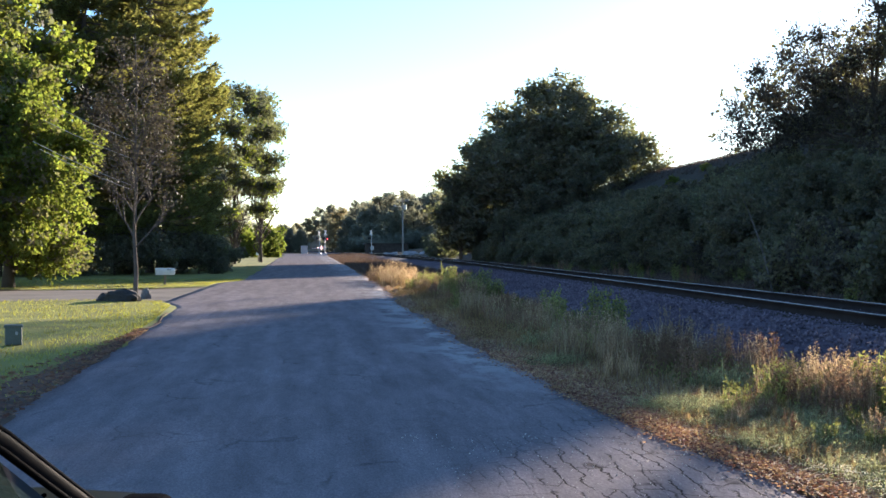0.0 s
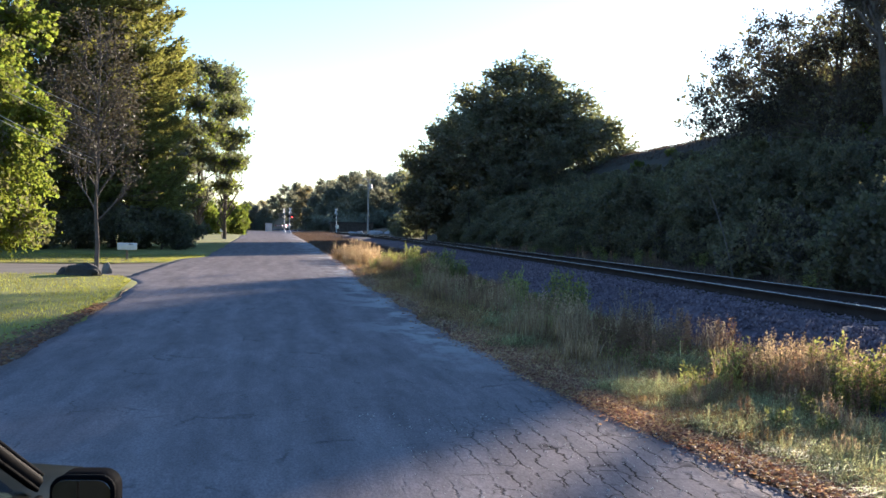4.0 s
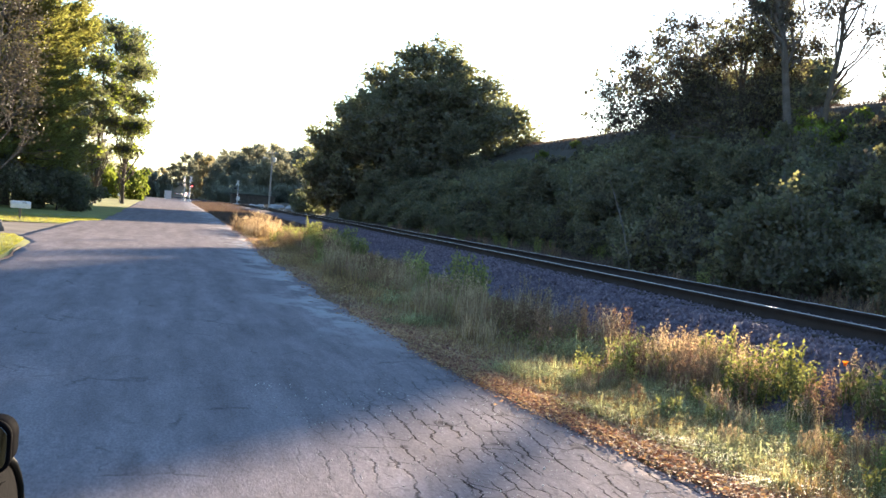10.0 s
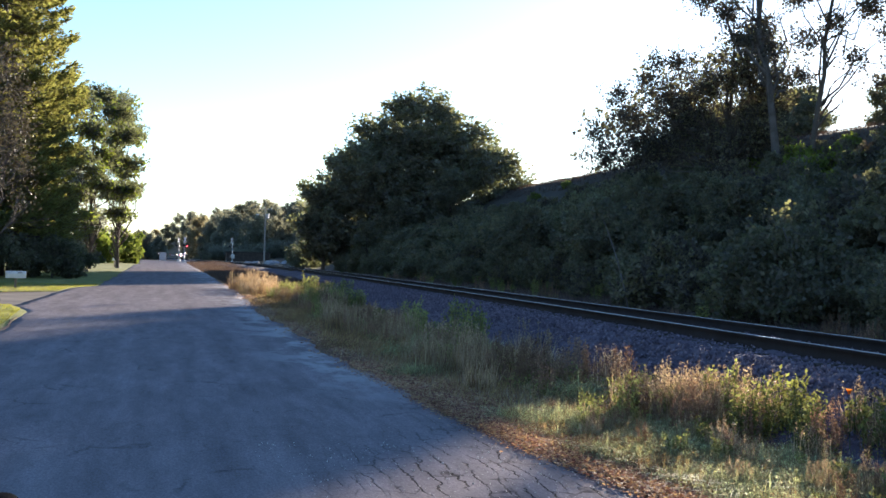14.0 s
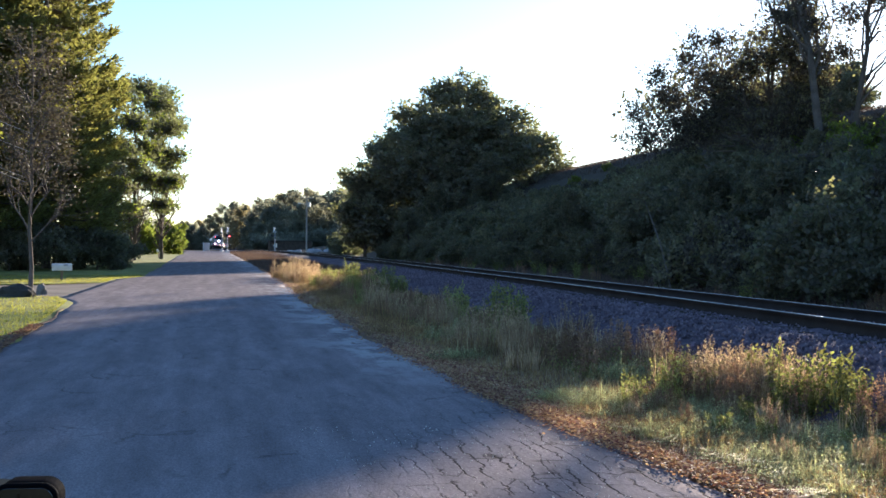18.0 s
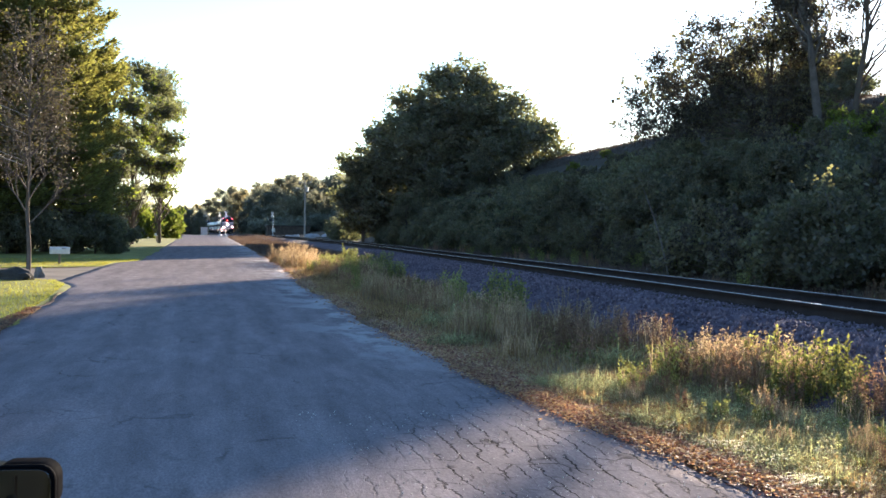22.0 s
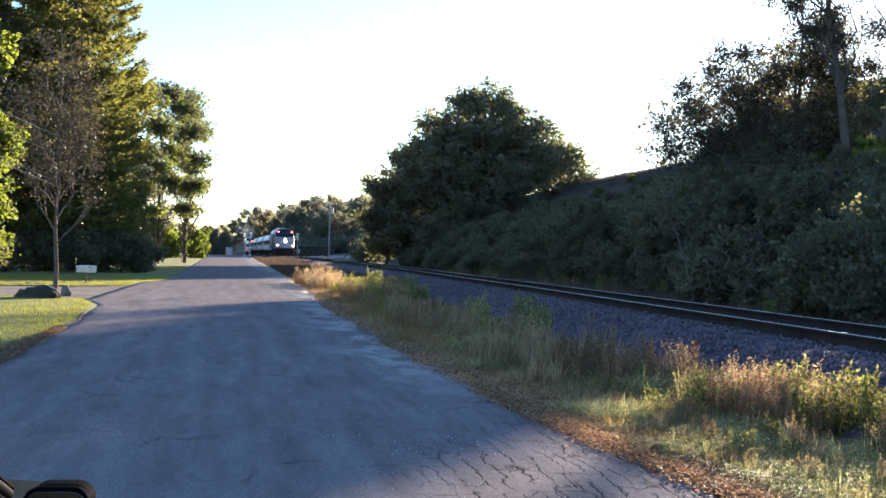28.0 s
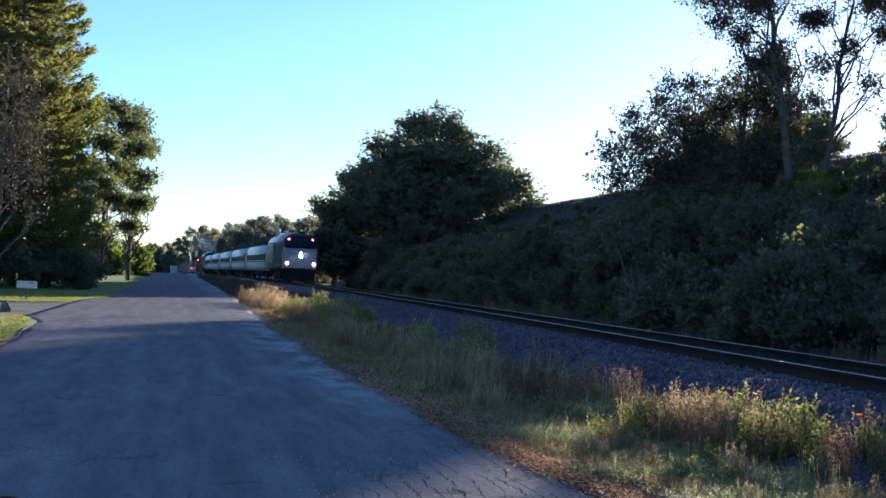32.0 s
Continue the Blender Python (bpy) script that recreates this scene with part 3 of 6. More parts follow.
Q = np.stack([i * W + j, i * W + j + 1, (i + 1) * W + j + 1, (i + 1) * W + j], -1).reshape(-1, 4)
solid("ballast_bed", fast_mesh("ballast_bed", V, Q, BALLAST), None, "dark grey crushed stone ballast under the track", "ballast", kind="structure")


def stones(rng, at, size):
    """Arrays of rough little stones, eight-faced."""
    n = len(at)
    base = np.array([(1, 0, 0), (0, 1, 0), (-1, 0, 0), (0, -1, 0), (0, 0, 1), (0, 0, -1.0)])
    v = base[None] * (size * rng.uniform(0.5, 1.2, (n, 6)))[:, :, None] + rng.normal(size=(n, 6, 3)) * (np.asarray(size) * 0.2)[:, :, None]
    v = v + at[:, None]
    f = np.array([(0, 1, 4), (1, 2, 4), (2, 3, 4), (3, 0, 4), (1, 0, 5), (2, 1, 5), (3, 2, 5), (0, 3, 5)])
    return v.reshape(-1, 3), (f[None] + np.arange(n)[:, None, None] * 6).reshape(-1, 3)


n = 46000
sy = 6 + 70 * rng.random(n) ** 1.5
su = rng.uniform(-4.0, 2.8, n)
sz = np.array(road_z(sy) - 0.015) + (rail_z(sy) - 0.19 - road_z(sy) + 0.015) * (1 - ease(1.5, 3.5, np.abs(su)))
p = np.stack([track_x(sy) + su, sy, sz + 0.012], -1)
solid("ballast_stones", fast_mesh("ballast_stones", *stones(rng, p, np.full((n, 1), 0.034)), STONE), None,
      "loose broken stones of the ballast", "stones", kind="stuff")

# ---- trees ----


def limb_path(rng, start, end, wob=0.06, k=7):
    s = np.linspace(0, 1, k)[:, None]
    p = np.asarray(start) + (np.asarray(end) - start) * s
    span = np.linalg.norm(np.asarray(end) - start)
    p[1:-1] += rng.normal(size=(k - 2, 3)) * span * wob
    p[:, 2] += 0.06 * span * np.sin(np.pi * s[:, 0])
    return p


def make_tree(name, label, group, seed, height, lobes, clumps, per, leaf, leaf_material, trunk_r=0.22, trunk_h=None, lean=(0, 0),
              spread=0.3, reach=1.2, bark=None, fill=0.35, up=0.25, limbs=8, low=(0.45, 0.75), slim=0.42, flat=0.3, category="tree", second=None, twigs=200):
    """A tree at the origin: tapered trunk, limbs that reach into the lobes, a crown of leafy twigs."""
    rng = np.random.default_rng(seed)
    t = thing(name, label, category, group)
    bark = bark or BARK
    th = trunk_h or height * 0.85
    k = 10
    s = np.linspace(0, 1, k)
    pts = np.stack([lean[0] * s * th + rng.normal(size=k) * 0.012 * th * s, lean[1] * s * th + rng.normal(size=k) * 0.012 * th * s, s * th - 0.15], -1)
    rad = trunk_r * (1 - 0.86 * s) * (1 + 0.5 * np.exp(-s * 18))
    part("trunk", fast_mesh("trunk", *tube(pts, rad, 10), bark, True), None, t)
    for q in range(limbs):
        lo = lobes[q % len(lobes)]
        s0 = np.clip(lo[2] / th * rng.uniform(*low), 0.04, 0.9)
        a = np.array([np.interp(s0, s, pts[:, c]) for c in range(3)])
        e = np.array(lo[:3]) + rng.normal(size=3) * lo[3] * 0.35
        pieces = [tube(limb_path(rng, a, e), np.linspace(trunk_r * (1 - 0.8 * s0) * 0.55, trunk_r * 0.06, 7), 6)]
        for _ in range(3):
            b = a + (e - a) * rng.uniform(0.35, 0.8)
            f = b + rng.normal(size=3) * lo[3] * 0.5 + (0, 0, lo[4] * 0.25)
            pieces.append(tube(limb_path(rng, b, f), np.linspace(trunk_r * 0.16, trunk_r * 0.03, 7), 5))
        part("limb", fast_mesh("limb", *join_arrays(pieces), bark, True), None, t)
    p, along_, face, base, tip = crown_sprays(rng, lobes, clumps, per, reach, spread, fill, up, flat)
    p[:, 2] = np.maximum(p[:, 2], 0.15)
    if twigs:
        r0 = max(0.008, trunk_r * 0.06)
        pieces = [tube([u - (v - u) * 0.5, (u + v) / 2 + rng.normal(size=3) * 0.04, v], [r0, r0 * 0.7, r0 * 0.3], 3) for u, v in zip(base[:twigs], tip[:twigs])]
        part("twig_spray", fast_mesh("twig_spray", *join_arrays(pieces), bark), None, t)["kind"] = "stuff"
    if second is not None:
        cut = np.repeat(rng.random(clumps) < second[1], per)
        part("crown", fast_mesh("crown", *turned_leaves(rng, p[cut], along_[cut], face[cut], leaf, slim), second[0]), None, t)
        p, along_, face = p[~cut], along_[~cut], face[~cut]
    part("crown", fast_mesh("crown", *turned_leaves(rng, p, along_, face, leaf, slim), leaf_material), None, t)
    return t


def round_lobes(rng, n, cx, r, z0, z1, size, flat=0.8):
    """n lobes round an axis between two heights, wider in the middle."""
    out = []
    for k in range(n):
        f = (k + 0.5) / n
        z = z0 + (z1 - z0) * f
        w = r * math.sin(math.pi * min(0.96, 0.22 + 0.72 * f)) ** 0.8
        a = k * 2.4 + rng.uniform(-0.4, 0.4)
        q = size * rng.uniform(0.75, 1.2) * (0.6 + 0.4 * w / r)
        d = max(0.0, w - q * 0.7)
        out.append((cx[0] + d * math.cos(a), cx[1] + d * math.sin(a), z, q, q * flat))
    return out


def conifer_sprays(rng, height, radius, levels, per):
    """Needle tufts on the side shoots of whorled boughs that dip and turn up at their tips; also the boughs."""
    pts, dirs, boughs = [], [], []
    for k in range(levels):
        f = (k + 0.6) / levels
        z = height * (0.10 + 0.89 * f)
        r = radius * (1 - f) ** 0.5 * rng.uniform(0.7, 1.12) + 0.15
        for q in range(rng.integers(6, 9)):
            a = rng.uniform(0, 2 * np.pi)
            s = np.linspace(0.1, 1, 9)
            out, across = np.array([np.cos(a), np.sin(a), 0]), np.array([-np.sin(a), np.cos(a), 0])
            b = out * (r * s)[:, None] + np.array([0, 0, 1.0]) * (z - 0.28 * r * s + 0.36 * r * s**3)[:, None]
            boughs.append(b)
            shoots = 11
            m = max(4, int(per * (0.35 + r / radius) / shoots))
            w = np.linspace(0.28, 1.0, shoots)
            o = np.stack([np.interp(w, s, b[:, g]) for g in range(3)], -1)
            hand = np.where(np.arange(shoots) % 2 == 0, 1, -1)[:, None]
            g = unit(out * 0.8 + across * hand * (1.1 - w)[:, None] * 0.9 + np.array([0, 0, 1.0]) * (0.12 + 0.3 * w[:, None]) + rng.normal(size=(shoots, 3)) * 0.15)
            ln = (0.18 + 0.24 * r * (1.15 - w))[:, None]
            u = rng.random((shoots * m, 1))
            gg = np.repeat(g, m, 0)
            pts.append(np.repeat(o, m, 0) + gg * np.repeat(ln, m, 0) * u + rng.normal(size=(shoots * m, 3)) * 0.09)
            dirs.append(gg)
    return np.concatenate(pts), np.concatenate(dirs), boughs


def make_conifer(name, label, group, seed, height, radius, levels, per, leaf, material, trunk_r=0.28):
    rng = np.random.default_rng(seed)
    t = thing(name, label, "tree", group)
    s = np.linspace(0, 1, 8)
    pts = np.stack([rng.normal(size=8) * 0.05, rng.normal(size=8) * 0.05, s * height - 0.15], -1)
    p, g, boughs = conifer_sprays(rng, height, radius, levels, per)
    part("trunk", fast_mesh("trunk", *tube(pts, trunk_r * (1 - 0.93 * s), 9), BARK), None, t)
    part("bough_whorl", fast_mesh("bough_whorl", *join_arrays([tube(np.concatenate([[[0, 0, b[0, 2]]], b]), np.linspace(0.06, 0.008, 10), 4) for b in boughs]), BARK), None, t)["kind"] = "stuff"
    face = np.array([0, 0, 0.35]) + rng.normal(size=p.shape) * 0.5
    part("crown", fast_mesh("crown", *turned_leaves(rng, p, g + rng.normal(size=p.shape) * 0.35, face, leaf, 0.2), material), None, t)
    return t


def place(t, x, y, turn=0.0, scale=1.0, sink=0.0):
    t.matrix_basis = pose(x, y, float(ground_z(x, y)) - sink, 0, 0, turn)
    t.scale = (scale, scale, scale)
    return t


def again(t, x, y, turn=0.0, scale=1.0, sink=0.0, label=""):
    c = copy_thing(t, pose(x, y, float(ground_z(x, y)) - sink, 0, 0, turn))
    c.scale = (scale, scale, scale)
    if label:
        c["label"] = label
    return c


rng = np.random.default_rng(21)
# house side
L1 = place(make_tree("maple_tree", "leafy bright green maple with boughs down to the lawn", "trees by the lawn", 31, 9.8,
                     round_lobes(rng, 15, (0, 0), 3.6, 1.2, 8.8, 1.6), 1500, 36, 0.15, LEAF_GREEN, 0.2, spread=0.30, reach=1.3, up=-0.18, second=(LEAF_OLIVE, 0.15)), -11.6, 49)
L2 = place(make_tree("oak_tree", "tall broad green oak behind the lawn", "trees by the lawn", 32, 20,
                     round_lobes(rng, 18, (0, 0), 6.0, 5, 18.5, 2.5), 1300, 30, 0.26, LEAF_GREEN, 0.4, spread=0.42, reach=1.9, up=0.1, second=(LEAF_DARK, 0.35)), -16.5, 60)
L3 = place(make_conifer("pine_tree", "tall dark pine with sunlit yellow-green outer boughs", "trees by the lawn", 33, 25, 4.3, 46, 200, 0.24, NEEDLE), -9.4, 74)
again(L3, -12.6, 71, 70, 0.97)
again(L3, -9.15, 84, 150, 0.95)
again(L3, -14.6, 80, 230, 1.0)
again(L3, -12.0, 88, 20, 1.0)
L4 = place(make_tree("ash_tree", "slender green roadside tree with several stems", "roadside trees", 34, 16.5,
                     [(-1.9, 0, 14.2, 1.5, 1.4), (0.2, 0.5, 14.9, 1.5, 1.3), (1.8, -0.3, 13.6, 1.5, 1.3), (-2.7, 0.3, 11.9, 1.5, 1.2), (2.9, 0.2, 11.6, 1.4, 1.0), (0.1, -1.2, 12.2, 1.6, 1.2), (-1.5, 0.9, 9.6, 1.6, 1.0),
                      (3.3, -0.3, 9.2, 1.4, 0.9), (1.0, 0.6, 9.9, 1.5, 1.0), (-3.0, -0.2, 8.6, 1.3, 0.9), (2.8, 0.5, 6.9, 1.5, 0.8), (-1.7, 0, 6.5, 1.4, 0.8), (0.6, -0.8, 7.3, 1.5, 0.8), (2.4, 0, 4.9, 1.2, 0.6), (-2.6, 0.2, 4.7, 1.1, 0.7)],
                     900, 22, 0.2, LEAF_DARK, 0.13, spread=0.28, reach=1.3, fill=0.3, up=0.12, limbs=15, low=(0.08, 0.3), second=(LEAF_GREEN, 0.2)), -6.4, 108)
again(L4, -4.5, 118, 100, 1.05)
again(L4, -8.6, 100, 200, 0.95)
again(L2, -22, 84, 40, 1.0)
again(L2, -14, 104, 160, 0.95)
again(L2, -24, 52, 250, 0.9)
again(L1, -15, 42, 120, 0.95)
again(L1, -19.5, 52, 220, 1.05)
SH1 = make_tree("shrub", "dense dark green shrub", "shrubs", 41, 2.6, round_lobes(rng, 7, (0, 0), 1.9, 0.5, 2.2, 0.95), 300, 28, 0.13, LEAF_DARK, 0.06, spread=0.18, reach=0.7, limbs=5, category="shrub", twigs=60)
place(SH1, -6.3, 72, 0, 1.0)
for x, y, s, a in ((-8.6, 71, 1.1, 40), (-10.8, 70, 1.0, 90), (-7.4, 76, 1.1, 200), (-13.4, 67, 1.1, 10), (-16, 66, 1.2, 60), (-5.8, 79, 0.9, 300)):
    again(SH1, x, y, a, s)
SH2 = place(make_tree("shrub", "rounded yellow-green shrub in sunlight", "shrubs", 42, 3.9, round_lobes(rng, 8, (0, 0), 2.6, 0.7, 3.2, 1.3), 340, 26, 0.2, LEAF_YELLOW, 0.07,
                      spread=0.22, reach=0.9, limbs=5, category="shrub", twigs=60), -6.1, 166, 0, 1.3)
again(SH2, -9.2, 160, 90, 1.35)
again(SH2, -6.0, 190, 30, 0.9)

# trees behind the standing camera, which the car's mirror shows
again(L2, -6, -30, 80, 1.0)
again(L1, 1, -34, 80, 1.2)
again(L2, 9, -38, 200, 0.9)
again(L1, -13, -24, 10, 1.1)
again(SH1, -2, -26, 10, 1.3)
again(SH1, 3, -27, 90, 1.4)

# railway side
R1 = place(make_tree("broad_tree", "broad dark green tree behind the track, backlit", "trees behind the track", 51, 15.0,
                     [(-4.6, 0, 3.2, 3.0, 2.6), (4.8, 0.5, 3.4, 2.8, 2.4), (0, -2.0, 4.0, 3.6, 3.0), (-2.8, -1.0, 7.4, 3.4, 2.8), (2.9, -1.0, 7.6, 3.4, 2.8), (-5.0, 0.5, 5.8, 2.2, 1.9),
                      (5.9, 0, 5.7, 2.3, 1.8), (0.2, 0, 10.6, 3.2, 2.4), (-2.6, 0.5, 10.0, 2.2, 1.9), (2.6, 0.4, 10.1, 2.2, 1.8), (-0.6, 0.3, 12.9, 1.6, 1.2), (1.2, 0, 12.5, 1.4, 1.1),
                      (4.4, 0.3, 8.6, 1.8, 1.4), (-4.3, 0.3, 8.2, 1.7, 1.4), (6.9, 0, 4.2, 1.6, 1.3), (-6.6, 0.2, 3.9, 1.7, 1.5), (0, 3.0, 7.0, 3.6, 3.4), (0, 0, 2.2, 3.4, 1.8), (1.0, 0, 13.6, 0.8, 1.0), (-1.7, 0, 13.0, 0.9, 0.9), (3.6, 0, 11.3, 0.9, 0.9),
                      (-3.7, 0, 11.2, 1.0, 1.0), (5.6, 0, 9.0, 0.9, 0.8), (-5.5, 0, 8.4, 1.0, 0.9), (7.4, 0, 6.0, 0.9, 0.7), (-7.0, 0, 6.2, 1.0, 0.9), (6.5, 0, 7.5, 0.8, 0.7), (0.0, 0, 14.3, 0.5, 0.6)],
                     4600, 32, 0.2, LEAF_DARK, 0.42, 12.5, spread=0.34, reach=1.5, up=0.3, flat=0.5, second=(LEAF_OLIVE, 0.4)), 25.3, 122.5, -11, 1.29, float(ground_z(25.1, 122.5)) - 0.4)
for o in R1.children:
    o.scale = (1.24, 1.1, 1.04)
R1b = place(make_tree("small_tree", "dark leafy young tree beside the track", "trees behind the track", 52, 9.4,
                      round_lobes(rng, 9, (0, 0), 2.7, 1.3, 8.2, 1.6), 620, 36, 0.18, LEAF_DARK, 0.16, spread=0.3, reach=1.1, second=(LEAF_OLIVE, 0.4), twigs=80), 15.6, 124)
again(R1b, 19.5, 128, 90, 0.9)
again(R1b, 21.0, 112, 190, 0.72)
again(R1b, 26.0, 112, 30, 0.75)
again(R1b, 17.5, 108, 260, 0.55)
# dark shrubs added to cover the sunlit street that shows below the broad tree
for x, y, k in ((15.6, 142, 1.1), (17.2, 148, 1.3), (18.6, 155, 1.2), (17.4, 162, 1.2), (19.8, 168, 1.4), (21.5, 176, 1.3), (20.4, 158, 1.3), (22.6, 185, 1.5), (24.0, 196, 1.5), (24.8, 208, 1.6)):
    again(SH1, x, y, x * 61, k, 0.1, "dark shrub added below the trees to cover sunlit ground")
# trees along the top of the bank
ALDER_LIFT = (6.77 - float(ground_z(28.0, 57.6))) / 1.31
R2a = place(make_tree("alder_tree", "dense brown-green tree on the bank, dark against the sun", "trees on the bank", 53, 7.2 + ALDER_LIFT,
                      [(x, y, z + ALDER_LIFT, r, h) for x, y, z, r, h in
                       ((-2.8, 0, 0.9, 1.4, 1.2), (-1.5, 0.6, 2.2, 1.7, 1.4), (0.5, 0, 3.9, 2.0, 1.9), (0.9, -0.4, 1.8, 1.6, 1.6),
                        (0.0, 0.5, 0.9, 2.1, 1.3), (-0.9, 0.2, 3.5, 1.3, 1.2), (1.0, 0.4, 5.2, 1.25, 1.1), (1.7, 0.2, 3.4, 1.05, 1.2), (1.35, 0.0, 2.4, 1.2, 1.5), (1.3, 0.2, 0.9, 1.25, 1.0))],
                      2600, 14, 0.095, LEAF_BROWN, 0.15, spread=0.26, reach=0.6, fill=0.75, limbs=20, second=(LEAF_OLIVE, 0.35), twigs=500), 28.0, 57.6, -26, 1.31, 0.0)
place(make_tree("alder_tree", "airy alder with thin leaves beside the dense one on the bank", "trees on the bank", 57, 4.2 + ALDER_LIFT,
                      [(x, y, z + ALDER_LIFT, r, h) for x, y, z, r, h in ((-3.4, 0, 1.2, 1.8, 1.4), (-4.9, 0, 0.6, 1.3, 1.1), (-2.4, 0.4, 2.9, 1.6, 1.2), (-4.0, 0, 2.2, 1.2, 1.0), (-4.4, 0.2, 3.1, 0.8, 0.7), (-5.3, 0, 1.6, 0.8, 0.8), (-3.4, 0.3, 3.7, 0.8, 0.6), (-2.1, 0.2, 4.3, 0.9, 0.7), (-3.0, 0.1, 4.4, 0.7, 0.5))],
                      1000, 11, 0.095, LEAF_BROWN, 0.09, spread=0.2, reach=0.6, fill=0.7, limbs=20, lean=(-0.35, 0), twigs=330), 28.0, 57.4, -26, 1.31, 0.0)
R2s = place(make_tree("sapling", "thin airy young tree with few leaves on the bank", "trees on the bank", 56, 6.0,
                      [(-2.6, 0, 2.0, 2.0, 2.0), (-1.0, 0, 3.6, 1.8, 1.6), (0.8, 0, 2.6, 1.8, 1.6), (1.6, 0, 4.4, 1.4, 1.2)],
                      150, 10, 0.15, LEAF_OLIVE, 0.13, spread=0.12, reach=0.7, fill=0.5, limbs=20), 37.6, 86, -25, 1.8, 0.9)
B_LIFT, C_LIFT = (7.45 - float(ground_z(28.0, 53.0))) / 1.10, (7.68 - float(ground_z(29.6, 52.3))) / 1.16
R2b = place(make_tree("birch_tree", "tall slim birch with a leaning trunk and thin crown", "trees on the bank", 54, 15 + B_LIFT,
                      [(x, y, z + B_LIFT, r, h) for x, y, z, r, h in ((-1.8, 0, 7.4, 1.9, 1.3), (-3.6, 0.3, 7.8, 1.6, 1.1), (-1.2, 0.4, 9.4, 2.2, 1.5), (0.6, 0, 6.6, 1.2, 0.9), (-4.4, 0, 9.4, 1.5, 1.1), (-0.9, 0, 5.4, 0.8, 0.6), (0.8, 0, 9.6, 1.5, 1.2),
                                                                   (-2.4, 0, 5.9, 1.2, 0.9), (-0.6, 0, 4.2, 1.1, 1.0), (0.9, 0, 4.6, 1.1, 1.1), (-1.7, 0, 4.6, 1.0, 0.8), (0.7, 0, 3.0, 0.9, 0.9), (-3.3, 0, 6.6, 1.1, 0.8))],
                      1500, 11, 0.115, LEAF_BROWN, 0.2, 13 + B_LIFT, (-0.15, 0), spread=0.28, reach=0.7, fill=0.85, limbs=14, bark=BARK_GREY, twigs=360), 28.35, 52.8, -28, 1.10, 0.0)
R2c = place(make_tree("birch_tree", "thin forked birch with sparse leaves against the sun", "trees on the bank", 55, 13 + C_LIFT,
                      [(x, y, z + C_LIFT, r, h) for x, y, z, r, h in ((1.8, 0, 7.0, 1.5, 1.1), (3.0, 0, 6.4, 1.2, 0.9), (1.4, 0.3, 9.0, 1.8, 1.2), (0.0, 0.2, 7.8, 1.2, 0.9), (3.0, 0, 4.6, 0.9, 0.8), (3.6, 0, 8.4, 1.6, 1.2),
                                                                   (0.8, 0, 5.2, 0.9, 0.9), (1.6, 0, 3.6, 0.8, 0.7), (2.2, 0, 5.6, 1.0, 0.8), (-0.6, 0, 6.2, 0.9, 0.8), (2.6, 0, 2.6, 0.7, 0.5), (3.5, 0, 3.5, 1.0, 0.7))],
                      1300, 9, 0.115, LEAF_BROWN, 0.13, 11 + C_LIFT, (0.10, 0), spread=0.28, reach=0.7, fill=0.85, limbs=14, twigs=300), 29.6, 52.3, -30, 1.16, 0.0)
again(R2b, 38.0, 55.0, 140, 1.4, 0.4)
again(R2c, 38.5, 50.0, 60, 1.5, 0.4)
again(R2a, 39.0, 42, 150, 1.5, 0.4)
again(R2b, 38.5, 36.0, 60, 1.4, 0.4)
# one more tree, added in the sun's path to shade the verge's near end
again(R1b, 46, 71.2, 40, 0.62, 0.2, "dense dark tree added beyond the bank top to cast shade")
# two rows of young trees added beyond the bank top to shade the lane
for k in range(10):
    x = 46 + 1.5 * (k % 3)
    again(R1b, x + 7, 1.613 * (x + 7) + 8.9 + 2.6 * k, 70 * k, 0.95, 0.2, "dark young tree added beyond the bank top to shade the lane")
    again(R1b, x, 1.613 * x + 7.6 + 2.6 * k, 40 * k, 0.62 if k in (0, 9) else 0.76, 0.2, "dark young tree added beyond the bank top to shade the lane")

SH3 = make_tree("bank_shrub", "dense dark shrub on the bank behind the track", "shrubs on the bank", 61, 3.4,
                round_lobes(rng, 8, (0, 0), 2.2, 0.5, 2.7, 1.1), 400, 30, 0.13, LEAF_DARK, 0.07, spread=0.17, reach=0.85, up=0.35, flat=0.7, limbs=5, twigs=60, category="shrub", second=(LEAF_OLIVE, 0.4))
SH4 = make_tree("bank_shrub", "tangled olive-brown shrub on the bank", "shrubs on the bank", 62, 3.0,
                round_lobes(rng, 7, (0, 0), 2.1, 0.4, 2.4, 1.05), 330, 30, 0.13, LEAF_OLIVE, 0.06, spread=0.17, reach=0.95, up=0.4, flat=0.7, limbs=5, twigs=80, category="shrub", second=(LEAF_BROWN, 0.4))
SH5 = make_tree("bank_shrub", "yellow-green shrub near the top of the bank, lit from behind", "shrubs on the bank", 63, 2.4,
                round_lobes(rng, 7, (0, 0), 1.8, 0.4, 2.0, 0.9), 190, 22, 0.18, LEAF_YELLOW, 0.05, spread=0.16, reach=0.7, limbs=5, twigs=60, category="shrub", second=(LEAF_OLIVE, 0.3))
# shrubs added out of sight behind the alder, to keep the lane in shade
for x, y, s in ((38, 82, 0.72), (38, 85.5, 0.75), (38.2, 89, 0.72), (38.4, 92.5, 0.66), (38.5, 96, 0.5)):
    again(SH3, x, y, y * 50, s)
place(SH3, 15.0, 28, 0, 0.9, 0.1)
place(SH4, 15.6, 36, 0, 0.9, 0.1)
place(SH5, 29.0, 52, 0, 0.7, 0.15)
